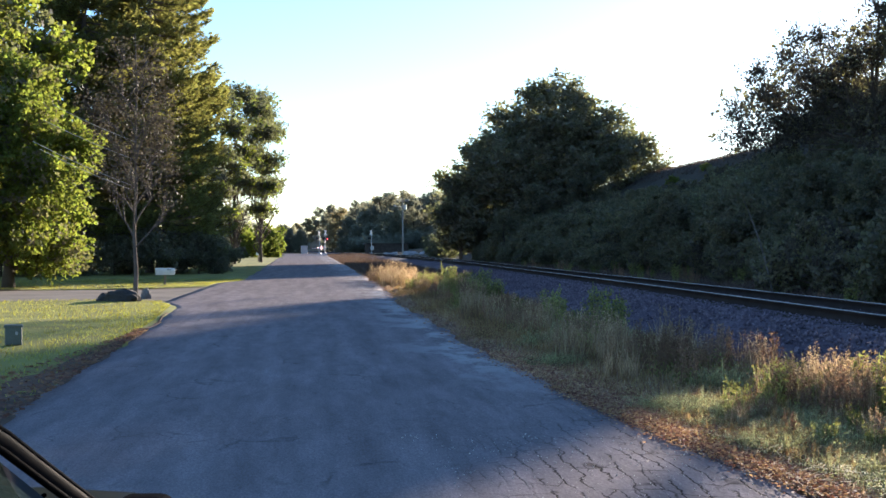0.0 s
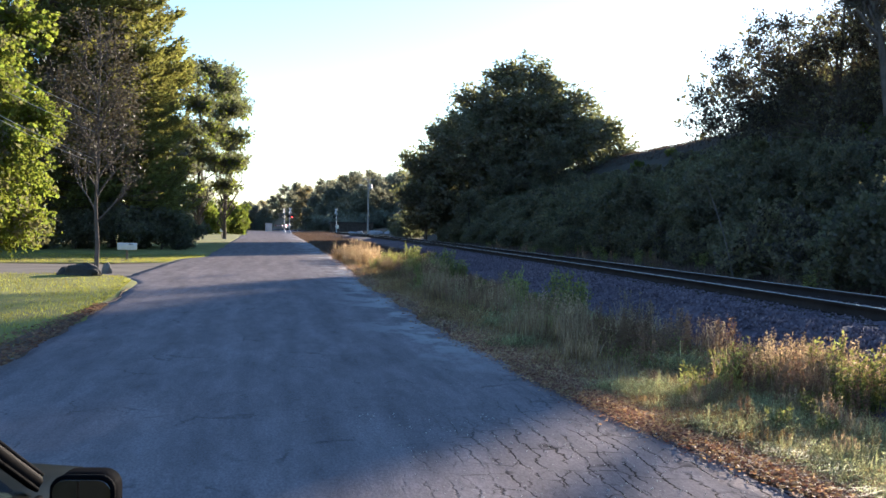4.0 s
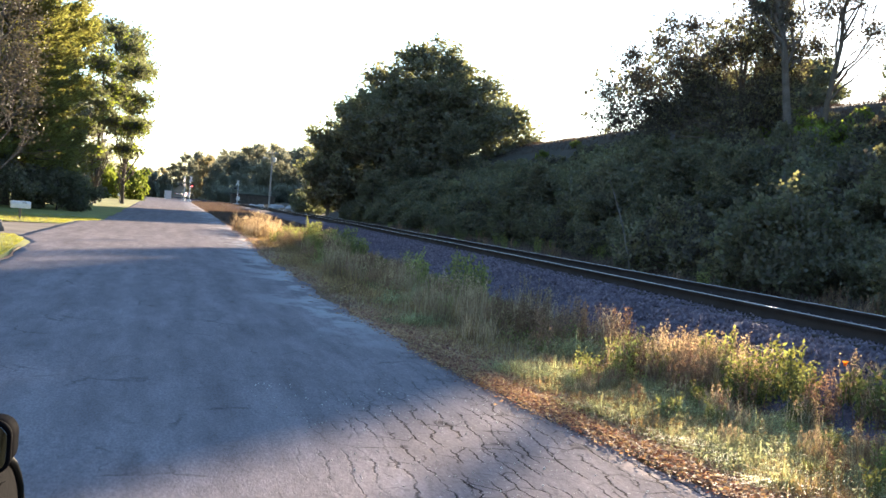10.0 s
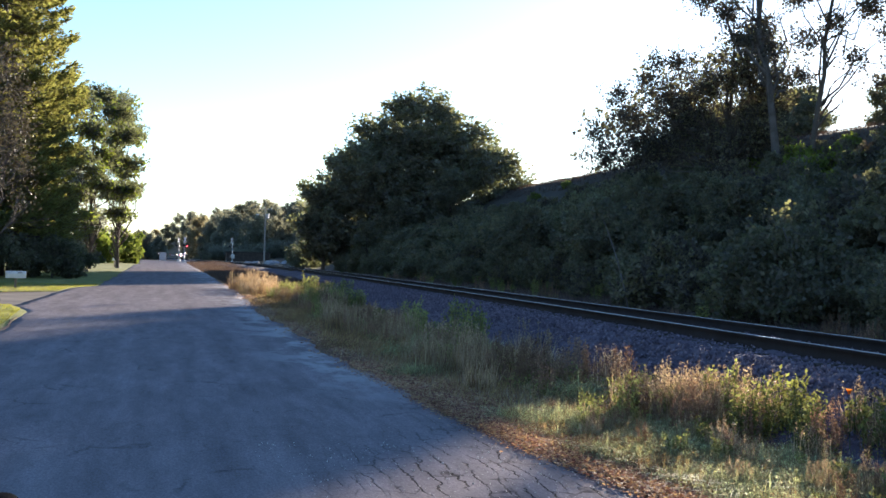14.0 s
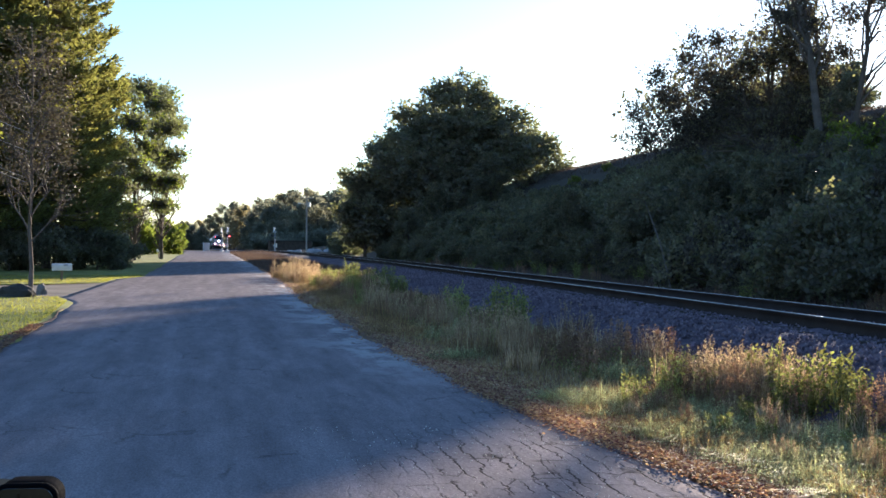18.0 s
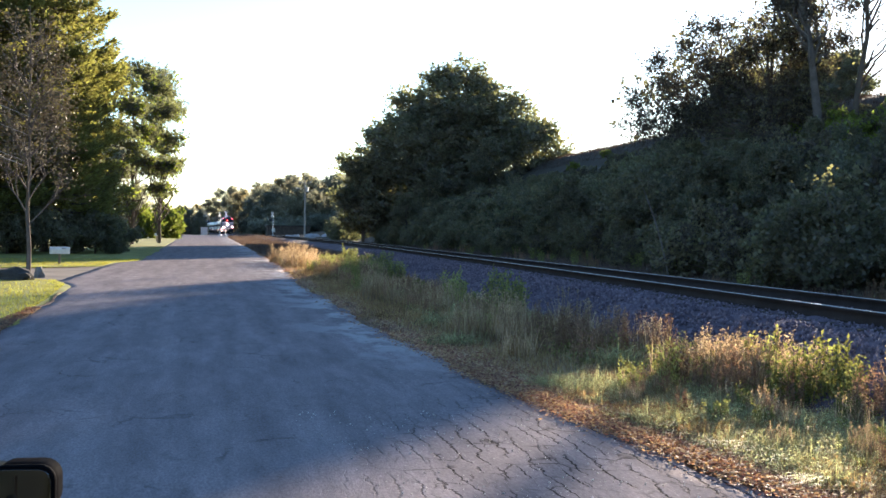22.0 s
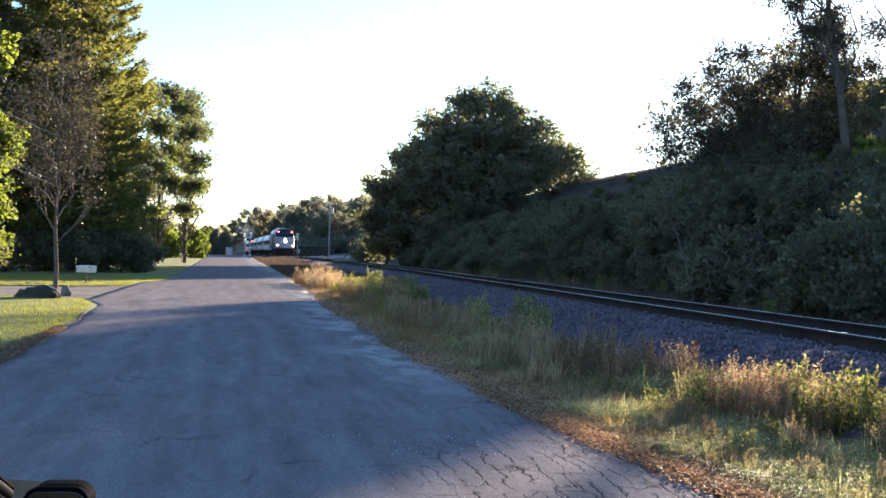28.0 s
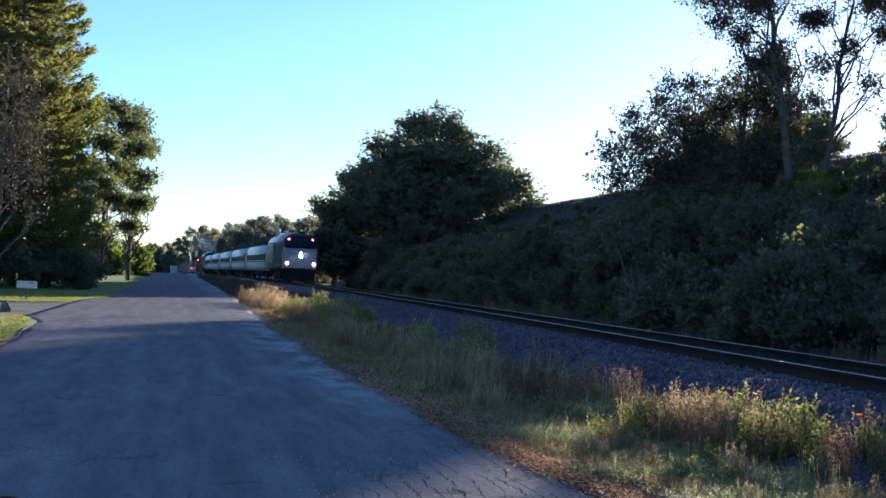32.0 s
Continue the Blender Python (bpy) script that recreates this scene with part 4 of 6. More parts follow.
for x, y in ((27.5, 46.5), (30.0, 54), (25.5, 45), (31, 57.5), (24, 42), (28, 50), (22, 38), (26.5, 43), (20.5, 36.5), (31.5, 94), (30, 98), (33, 61), (29.5, 57), (31.5, 52), (30.5, 50.5)):
    room = 0.319 * (x - 4.5) - float(ground_z(x, y))
    again(SH5, x, y, x * 97, float(np.clip(room / 2.7, 0.3, 0.85)), 0.12)
rng = np.random.default_rng(77)
for row, (off, size) in enumerate(((6.7, 0.62), (8.2, 0.9), (10.0, 1.1), (12.6, 1.15), (15.6, 1.15), (19.5, 1.1), (23.0, 0.9))):
    yy = 14.0 + off + row * 0.7
    while yy < 122 - row * 3:
        xx = float(track_x(yy)) + off + rng.uniform(-0.9, 0.9)
        room = (1.65 + 0.232 * xx - float(ground_z(xx, yy))) * (0.8 if yy > 78 else 0.93)
        if 0.0 < yy - 1.613 * xx < 6.4 or 33 < yy - 1.613 * xx < 60:  # a low stretch, over which the sun reaches the verge
            room = min(room, 0.319 * (xx - 4.5) - float(ground_z(xx, yy)))
        sc = min(size * rng.uniform(0.75, 1.2), room / 3.5)
        if xx < 35.5 and sc > 0.22:
            if row in (1, 3, 4) and rng.random() < 0.4:
                again(R1b, xx, yy, rng.uniform(0, 360), min(room / 9.9, 0.62), 0.1, "slim dark young tree among the shrubs of the bank")
            else:
                again(SH3 if rng.random() < 0.55 else SH4, xx, yy, rng.uniform(0, 360), sc, 0.1)
        yy += rng.uniform(2.3, 3.6) * max(0.8, sc)

# ---- far woods ----
rng = np.random.default_rng(91)
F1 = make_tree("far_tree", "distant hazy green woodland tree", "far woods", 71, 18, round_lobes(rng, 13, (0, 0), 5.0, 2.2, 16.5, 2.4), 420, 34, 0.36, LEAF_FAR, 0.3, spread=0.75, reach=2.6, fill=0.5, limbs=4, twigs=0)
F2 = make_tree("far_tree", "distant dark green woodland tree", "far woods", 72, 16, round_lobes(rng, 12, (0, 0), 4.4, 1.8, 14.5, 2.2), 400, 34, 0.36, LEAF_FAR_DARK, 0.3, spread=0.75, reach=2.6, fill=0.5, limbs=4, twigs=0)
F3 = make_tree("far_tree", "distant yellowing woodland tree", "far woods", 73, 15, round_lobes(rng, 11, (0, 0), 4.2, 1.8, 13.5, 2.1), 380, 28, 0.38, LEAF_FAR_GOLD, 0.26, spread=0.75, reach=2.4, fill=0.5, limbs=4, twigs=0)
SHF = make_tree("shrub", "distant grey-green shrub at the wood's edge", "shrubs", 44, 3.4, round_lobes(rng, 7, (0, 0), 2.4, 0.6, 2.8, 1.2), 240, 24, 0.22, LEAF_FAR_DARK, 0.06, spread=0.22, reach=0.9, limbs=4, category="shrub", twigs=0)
FAR_H = ((F1, 18.6), (F2, 16.6), (F3, 15.4))


def skyline(x, y):
    """Height of the woods' even skyline over the place (x, y), as it climbs to the east."""
    az = math.degrees(math.atan2(x, y))
    el = np.interp(az, (-6, -2.5, -0.7, 0.45, 2.95, 3.9, 5.0, 6.5, 9), (1.9, 1.55, 1.4, 2.2, 2.65, 3.15, 3.3, 3.3, 3.3))
    return 1.65 + math.hypot(x, y) * math.tan(radians(el))


fresh = [F1, F2, F3]


def far_tree(x, y, share):
    if abs(x - float(track_x(y))) < 5.2:
        return
    k = rng.choice(3, p=(0.45, 0.35, 0.2))
    t, h = FAR_H[k]
    g = float(ground_z(x, y)) - 1.0
    scale = float(np.clip((skyline(x, y) * share - g) / h, 0.3, 1.9))
    if t in fresh:
        fresh.remove(t)
        place(t, x, y, rng.uniform(0, 360), scale, 1.0)
    else:
        again(t, x, y, rng.uniform(0, 360), scale, 1.0)


def far_row(x0, x1, step, y, deep, lo, hi):
    x = x0
    while x < x1:
        far_tree(x, y + rng.uniform(-deep, deep), rng.uniform(lo, hi))
        x += step * rng.uniform(0.6, 1.3)


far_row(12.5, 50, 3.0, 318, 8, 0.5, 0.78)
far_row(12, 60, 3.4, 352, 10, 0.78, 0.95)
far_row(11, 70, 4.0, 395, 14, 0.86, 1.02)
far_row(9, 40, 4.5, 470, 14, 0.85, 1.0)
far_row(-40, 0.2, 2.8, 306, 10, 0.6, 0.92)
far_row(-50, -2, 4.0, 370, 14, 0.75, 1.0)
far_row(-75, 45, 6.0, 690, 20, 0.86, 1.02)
# trees added unseen behind the broad tree, which keep the crossing in the shade
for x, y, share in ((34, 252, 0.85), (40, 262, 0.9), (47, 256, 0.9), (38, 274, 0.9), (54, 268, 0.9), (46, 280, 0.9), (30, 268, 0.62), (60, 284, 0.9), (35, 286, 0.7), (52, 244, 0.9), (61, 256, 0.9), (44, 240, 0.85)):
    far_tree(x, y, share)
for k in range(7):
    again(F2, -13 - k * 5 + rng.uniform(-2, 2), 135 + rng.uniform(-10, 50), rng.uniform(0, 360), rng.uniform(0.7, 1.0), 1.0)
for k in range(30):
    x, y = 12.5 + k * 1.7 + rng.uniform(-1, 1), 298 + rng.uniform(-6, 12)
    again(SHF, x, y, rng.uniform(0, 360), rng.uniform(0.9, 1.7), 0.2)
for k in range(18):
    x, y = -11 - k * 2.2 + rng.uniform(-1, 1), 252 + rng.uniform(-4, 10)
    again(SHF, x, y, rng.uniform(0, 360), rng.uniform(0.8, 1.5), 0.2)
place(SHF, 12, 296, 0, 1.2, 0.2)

# ---- verge between the lane and the track ----
BLADE_BROWN = leaf_mat("brown_grass", (0.13, 0.10, 0.08), (1.3, 1.1, 0.9), 0.3, 0.4, 0.8)
STEM_DRY = mat("dry_stem", (0.26, 0.18, 0.10), 0.9, vary=0.3, scale=8, bump=0.0, spec=0.03)
STEM_GREEN = mat("green_stem", (0.10, 0.14, 0.05), 0.8, vary=0.3, scale=8, bump=0.0, spec=0.03)
PETAL = leaf_mat("petal_orange", (0.75, 0.30, 0.03), (1.2, 1.1, 0.9), 0.4, 0.15)


def stems(rng, n, spread, height, lean=0.22, r=0.004):
    """Arrays of thin stems from a tuft, and their lines."""
    lines, pieces = [], []
    for _ in range(n):
        a, d = rng.uniform(0, 2 * np.pi), spread * math.sqrt(rng.random())
        h = height * rng.uniform(0.6, 1.1)
        o = np.array([d * math.cos(a), d * math.sin(a), -0.03])
        b = rng.uniform(0, 2 * np.pi)
        l = lean * rng.uniform(0.1, 1) * h
        s = np.linspace(0, 1, 5)[:, None]
        p = o + s * np.array([0, 0, h]) + (s**1.7) * l * np.array([math.cos(b), math.sin(b), 0])
        lines.append(p)
        pieces.append(tube(p, np.linspace(r, r * 0.5, 5), 3))
    return lines, join_arrays(pieces)


def along(rng, lines, k, lo=0.25, hi=1.0, off=0.02):
    out = []
    for p in lines:
        f = rng.uniform(lo, hi, k) * (len(p) - 1)
        i = np.minimum(f.astype(int), len(p) - 2)
        out.append(p[i] + (p[i + 1] - p[i]) * (f - i)[:, None] + rng.normal(size=(k, 3)) * off)
    return np.concatenate(out)


def dry_clump(seed, label):
    """Tall dry grass: bent blades, stalks and pale seed heads."""
    rng = np.random.default_rng(seed)
    t = thing("dry_grass_clump", label, "grass", "weeds on the verge")
    n = 130
    a, d = rng.uniform(0, 2 * np.pi, n), 0.34 * np.sqrt(rng.random(n))
    at = np.stack([d * np.cos(a), d * np.sin(a), np.full(n, -0.02)], -1)
    part("blade_tuft", fast_mesh("blade_tuft", *blades(rng, at, 0.62, 0.006, 0.55), BLADE_DRY), None, t)
    lines, arr = stems(rng, 26, 0.3, 0.82)
    part("stalk_tuft", fast_mesh("stalk_tuft", *arr, STEM_DRY), None, t)
    part("seed_tuft", fast_mesh("seed_tuft", *leaves(rng, along(rng, lines, 16, 0.8, 1.0, 0.008), 0.022, 0, 0.4), BLADE_DRY), None, t, "pale feathery seed heads")
    at2 = at[:70] * (1.15, 1.15, 1)
    part("green_tuft", fast_mesh("green_tuft", *blades(rng, at2, 0.42, 0.007, 0.6), BLADE_DULL), None, t)
    return t


def leafy_weed(seed, label, h=0.72, n=15, leaf=0.045, material=None):
    """Upright weed with alternate leaves up its stems."""
    rng = np.random.default_rng(seed)
    t = thing("leafy_weed", label, "weed", "weeds on the verge")
    lines, arr = stems(rng, n, 0.2, h, 0.28, 0.005)
    part("stem_tuft", fast_mesh("stem_tuft", *arr, STEM_GREEN), None, t)
    part("leaf_tuft", fast_mesh("leaf_tuft", *leaves(rng, along(rng, lines, 46, 0.1, 1.0, 0.028), leaf, 0.2, 0.26), material or WEED_GREEN), None, t)
    return t


def rusty_weed(seed, label):
    rng = np.random.default_rng(seed)
    t = thing("dock_weed", label, "weed", "weeds on the verge")
    lines, arr = stems(rng, 20, 0.2, 0.68, 0.2, 0.004)
    part("stem_tuft", fast_mesh("stem_tuft", *arr, STEM_DRY), None, t)
    part("spike_tuft", fast_mesh("spike_tuft", *leaves(rng, along(rng, lines, 40, 0.35, 1.0, 0.012), 0.02, 0, 0.5), WEED_RUST), None, t, "rust-brown seed spikes")
    part("leaf_tuft", fast_mesh("leaf_tuft", *leaves(rng, along(rng, lines, 7, 0.0, 0.5, 0.04), 0.05, 0.2, 0.26), WEED_GREEN), None, t)
    return t


def low_weed(seed, label, r=0.42, h=0.24, material=None):
    """A low tuft of fine grass and small-leaved weed."""
    rng = np.random.default_rng(seed)
    t = thing("low_weed", label, "weed", "weeds on the verge")
    material = material or WEED_PALE
    n = 240
    a, d = rng.uniform(0, 2 * np.pi, n), r * np.abs(rng.normal(size=n)) * 0.55
    at = np.stack([d * np.cos(a), d * np.sin(a), np.full(n, -0.02)], -1)
    part("blade_tuft", fast_mesh("blade_tuft", *blades(rng, at, h * (1.0 - 0.6 * d / d.max()), 0.004, 1.5, 1.0), material), None, t)
    lines, arr = stems(rng, 44, r, h * 0.8, 1.0, 0.002)
    part("stem_tuft", fast_mesh("stem_tuft", *arr, STEM_DRY), None, t)
    part("leaf_tuft", fast_mesh("leaf_tuft", *leaves(rng, along(rng, lines, 44, 0.1, 1.0, 0.03), 0.02, 0.0, 0.2), material), None, t)
    return t


DRY = [dry_clump(201, "tall dry straw-coloured grass with seed heads"), dry_clump(202, "clump of tan dry grass on the verge")]
GREEN = [leafy_weed(211, "upright green leafy roadside weed"), leafy_weed(212, "tall green goldenrod-like weed", 0.85, 17, 0.055), leafy_weed(213, "yellow-green broad-leaved weed on the verge", 0.62, 12, 0.06)]
RUST = [rusty_weed(221, "rust-brown dried dock with seed spikes")]
LOW = [low_weed(231, "low pale green weed beside the asphalt"), low_weed(232, "low dull green mat of weeds", 0.5, 0.18, BLADE_DULL)]
used = set()
for t in DRY + GREEN + RUST + LOW:
    for o in t.children:
        o["kind"] = "stuff"


def put(pool, k, x, y, s):
    t = pool[k]
    z = float(ground_z(x, y))
    turn = random.uniform(0, 360)
    if t.name in used:
        c = copy_thing(t, pose(x, y, z, 0, 0, turn))
        c.scale = (s, s, s)
    else:
        used.add(t.name)
        t.matrix_basis = pose(x, y, z, 0, 0, turn)
        t.scale = (s, s, s)


rng = np.random.default_rng(301)
random.seed(31)
# the sunlit stretch beside the cracked asphalt: straw clumps, green weeds, low mats in front
for x, y, s in ((4.75, 12.0, 0.85), (5.05, 12.5, 0.9), (4.6, 12.8, 0.8), (5.2, 11.8, 0.95), (4.9, 11.3, 0.8), (5.45, 11.3, 0.9), (5.75, 9.9, 0.8), (5.6, 9.3, 0.75), (5.95, 9.2, 0.8), (6.0, 8.6, 0.7),
                (4.3, 17.2, 0.8), (4.6, 18.0, 0.9), (4.1, 18.8, 0.75), (4.9, 19.4, 0.8), (4.2, 22, 0.8), (4.7, 23.5, 0.8), (3.9, 54, 1.25), (3.5, 53, 1.1), (4.1, 52, 1.2), (3.6, 55.5, 1.2),
                (5.0, 12.2, 0.8), (5.2, 12.0, 0.85), (5.35, 12.6, 0.85), (4.85, 11.8, 0.75), (5.1, 11.5, 0.8), (5.5, 12.2, 0.85), (4.95, 12.9, 0.8), (5.3, 11.1, 0.75), (5.05, 11.9, 0.8),
                (4.4, 53.5, 1.1), (3.4, 51, 1.0), (3.2, 57, 1.1), (4.6, 55.5, 1.1), (3.8, 50, 1.0), (4.2, 56.5, 1.2), (3.7, 58, 1.1)):
    put(DRY, int(rng.integers(2)), x + (0.5 if y < 15 else 0), y, s * (0.88 if y < 15 else 1))
for x, y, s in ((5.0, 12.1, 0.62), (5.3, 12.5, 0.65), (4.7, 12.4, 0.6), (5.5, 12.0, 0.65), (5.25, 10.9, 0.8), (5.5, 10.6, 0.85), (5.15, 10.5, 0.7), (5.7, 10.3, 0.8), (5.45, 10.0, 0.75), (5.55, 11.8, 0.8), (5.8, 10.8, 0.75), (5.95, 9.8, 0.85), (6.05, 9.3, 0.95), (5.85, 8.9, 0.9), (6.2, 8.8, 0.95),
                (5.6, 8.5, 0.8), (6.1, 8.2, 0.9), (6.3, 8.4, 1.1), (6.1, 8.9, 1.15), (6.4, 8.0, 1.1), (5.9, 8.0, 0.95), (6.5, 9.0, 1.1), (6.0, 7.6, 0.9), (5.8, 9.3, 0.85), (5.2, 13.0, 0.7), (5.2, 20.6, 1.0), (5.6, 21.8, 1.0), (5.0, 22.3, 0.9), (5.8, 24, 1.1), (5.2, 25.5, 1.0), (5.6, 27, 1.0), (4.6, 26.4, 0.9),
                (5.0, 44, 1.25), (5.6, 43, 1.3), (4.6, 45.5, 1.2), (5.3, 46, 1.2), (6.0, 41.5, 1.2), (4.9, 42, 1.0), (5.8, 45, 1.3), (4.5, 47.5, 1.1), (6.3, 43.5, 1.1), (5.5, 40, 1.1), (5.9, 38.5, 1.0), (6.2, 39.8, 1.1)):
    put(GREEN, int(rng.integers(3)), x + (0.2 if y < 15 else 0), y, s)
for x, y, s in ((5.3, 11.9, 0.7), (5.6, 11.6, 0.75), (5.1, 12.7, 0.7), (4.9, 11.7, 0.7), (5.9, 10.0, 0.75), (5.05, 10.9, 0.85), (5.0, 11.1, 0.8), (5.3, 10.3, 0.75), (5.65, 9.6, 0.75), (5.5, 9.4, 0.7), (5.75, 9.0, 0.7), (4.9, 16.2, 0.85), (5.2, 16.6, 0.9), (4.6, 16.8, 0.75), (5.3, 17.3, 0.85), (4.4, 19.8, 0.8),
                (5.0, 17.8, 0.9), (5.7, 14.6, 0.95), (5.4, 15.0, 0.9), (5.8, 15.4, 0.9), (5.1, 15.3, 0.85), (5.6, 16.1, 0.95), (5.2, 16.4, 0.85), (5.8, 16.8, 0.9), (4.3, 24.5, 0.9), (4.6, 28.5, 1.0), (4.4, 15.2, 0.8), (4.7, 15.6, 0.85)):
    put(RUST, 0, x, y, s)
# a thick pale mat in the sun between the leaf litter and the tall weeds
for k in range(210):
    y = 6.4 + 6.0 * rng.random()
    x = float(road_right(y)) + 0.5 + 1.7 * rng.random()
    put(LOW, 0 if rng.random() < 0.7 else 1, x, y, rng.uniform(0.4, 1.0))
for k in range(60):
    y = 6.6 + 6.0 * rng.random()
    x = float(road_right(y)) + 0.9 + 1.3 * rng.random()
    put((DRY, GREEN, RUST, GREEN)[k % 4], 0, x, y, rng.uniform(0.25, 0.5))
for k in range(90):
    y = 13 + 37 * rng.random()
    x = float(road_right(y)) + 0.4 + rng.uniform(0, 2.6)
    put(LOW, 1 if rng.random() < 0.92 else 0, x, y, rng.uniform(0.9, 1.7))
for k in range(110):
    y = 14 + 38 * rng.random() ** 0.9
    x = float(road_right(y)) + 0.9 + rng.uniform(0, 2.0)
    q = rng.random()
    put(DRY if q < 0.3 else GREEN if q < 0.42 else RUST, int(rng.integers(2)) if q < 0.42 else 0, x, y, rng.uniform(0.5, 0.95))


def verge_points(rng, n, y0, y1, power, inner, outer):
    y = y0 + (y1 - y0) * rng.random(n) ** power
    x = road_right(y) + inner + (outer - inner) * rng.random(n)
    return np.stack([x, y, ground_z(x, y)], -1)


n = 52000
p = verge_points(rng, n, 5.0, 62, 1.7, 0.45, 3.9)
solid("verge_grass", fast_mesh("verge_grass", *blades(rng, p, 0.13, 0.005, 0.9, 0.8), BLADE_DULL), None, "dull green and brown rough grass on the verge", "grass", kind="stuff")
p = verge_points(rng, 16000, 5.0, 60, 1.5, 0.05, 3.2)
solid("verge_straw", fast_mesh("verge_straw", *blades(rng, p, 0.12, 0.005, 1.3, 0.8), BLADE_DRY), None, "dry tan grass stalks on the verge", "grass", kind="stuff")
p = verge_points(rng, 30000, 62, 225, 1.2, 0.1, 5.2)
solid("far_verge_grass", fast_mesh("far_verge_grass", *blades(rng, p, 0.28, 0.014, 0.9, 0.8), BLADE_BROWN), None, "brown dried grass along the track", "grass", kind="stuff")


def litter(rng, p, size):
    """Arrays of curled fallen leaves lying on the ground."""
    v, q = leaves(rng, p, size, 0, 0.42)
    v = v.reshape(-1, 4, 3)
    v[:, :, 2] = p[:, None, 2] + np.abs(v[:, :, 2] - p[:, None, 2]) * 0.38 + 0.008
    return v.reshape(-1, 3), q


n = 46000
y = 5 + 14 * rng.random(n) ** 1.1
off = rng.normal(size=n) * 0.12 + 0.08 + 0.75 * rng.random(n) ** 1.3
x = road_right(y) + off
p = np.stack([x, y, np.where(off > -0.02, ground_z(x, y) + 0.02 + 0.03 * rng.random(n), road_z(y) + 0.024)], -1)
solid("fallen_leaves", fast_mesh("fallen_leaves", *litter(rng, p, 0.036), FALLEN), None, "orange-brown fallen leaves along the asphalt edge", "leaves", kind="stuff")
n = 17000
y = 5 + 9 * rng.random(n)
x = road_right(y) + rng.normal(size=n) * 0.10 + 0.05
p = np.stack([x, y, road_z(y) + 0.022 + 0.03 * rng.random(n)], -1)
solid("fallen_leaves_edge", fast_mesh("fallen_leaves_edge", *litter(rng, p, 0.03), FALLEN), None, "orange-brown fallen leaves heaped on the broken asphalt edge", "leaves", kind="stuff")
n = 5000
y = 16 + 60 * rng.random(n) ** 1.4
x = road_right(y) + rng.normal(size=n) * 0.25 + 0.25
p = np.stack([x, y, ground_z(x, y) + 0.03], -1)
solid("fallen_leaves_far", fast_mesh("fallen_leaves_far", *litter(rng, p, 0.08), WEED_RUST), None, "brown leaf litter along the lane", "leaves", kind="stuff")
n = 3000
y = 6 + 18 * rng.random(n) ** 1.3
x = road_left(y) + 0.15 - 1.3 * rng.random(n) ** 1.6 * np.clip((24 - y) / 12, 0.15, 1)
p = np.stack([x, y, road_z(y) + 0.06], -1)
solid("lawn_leaves", fast_mesh("lawn_leaves", *litter(rng, p, 0.075), WEED_RUST), None, "brown leaves on the lawn's edge", "leaves", kind="stuff")

# pale chips of stone strewn over the cracked asphalt
PALE_CHIP = mat("pale_stone_chip", (0.55, 0.52, 0.48), 0.8, vary=0.3, scale=9, bump=0.0, island=0.3)
n = 700
y = 5.6 + 5.0 * rng.random(n)
x = road_right(y) - 2.4 * rng.random(n) ** 1.5
p = np.stack([x, y, road_z(y) + 0.036], -1)
solid("stone_chips", fast_mesh("stone_chips", *stones(rng, p, rng.uniform(0.003, 0.009, (n, 1))), PALE_CHIP), None, "pale stone chips strewn on the cracked asphalt", "gravel", kind="stuff")

fl = thing("flower", "single orange flower on a green stem", "flower")
lines, arr = stems(np.random.default_rng(7), 1, 0.0, 0.72, 0.1, 0.005)
part("stem", fast_mesh("stem", *arr, STEM_GREEN), None, fl)
bm = bmesh.new()
for k in range(12):
    m = Matrix.Translation(Vector(lines[0][-1])) @ Matrix.Rotation(k * math.tau / 12, 4, "Z") @ Matrix.Rotation(radians(-50), 4, "Y")
    vs = [bm.verts.new(m @ Vector(c)) for c in ((0, -0.01, 0), (0.05, -0.016, 0.004), (0.07, 0, 0.0), (0.05, 0.016, 0.004), (0, 0.01, 0))]
    bm.faces.new(vs)
part("petals", bm, PETAL, fl, "orange petals")
fl.matrix_basis = pose(5.75, 9.4, float(ground_z(5.75, 9.4)), 0, 0, 40)
fl.scale = (0.75, 0.75, 0.9)

# dim brown grass and weeds along the foot of the bank
n = 24000
y = 8 + 90 * rng.random(n) ** 1.3
x = track_x(y) + 3.0 + 4.2 * rng.random(n) ** 0.8
p = np.stack([x, y, ground_z(x, y)], -1)
solid("bank_foot_grass", fast_mesh("bank_foot_grass", *blades(rng, p, 0.30, 0.011, 0.9, 0.8), BLADE_BROWN), None, "dim brown grass along the foot of the bank", "grass", kind="stuff")
n = 14000
y = 40 + 80 * rng.random(n)
x = 31 + 6.5 * rng.random(n)
p = np.stack([x, y, ground_z(x, y)], -1)
solid("bank_top_grass", fast_mesh("bank_top_grass", *blades(rng, p, 0.2, 0.014, 1.3, 0.8), BLADE_BROWN), None, "rough brown grass along the top of the bank", "grass", kind="stuff")
for k in range(46):
    y = 10 + 80 * rng.random() ** 1.3
    x = float(track_x(y)) + 3.6 + 3.0 * rng.random()
    put(GREEN if rng.random() < 0.5 else RUST, 0, x, y, rng.uniform(0.7, 1.2))

# ---- things on the house side ----
WHITE_PAINT = mat("white_paint", (0.72, 0.72, 0.70), 0.5, vary=0.15, scale=4, bump=0.05)
GALV = mat("galvanised_steel", (0.42, 0.43, 0.44), 0.45, 0.7, vary=0.25, scale=5, bump=0.1)
GREY_PLASTIC = mat("grey_green_plastic", (0.12, 0.135, 0.115), 0.55, vary=0.2, scale=5, bump=0.05)
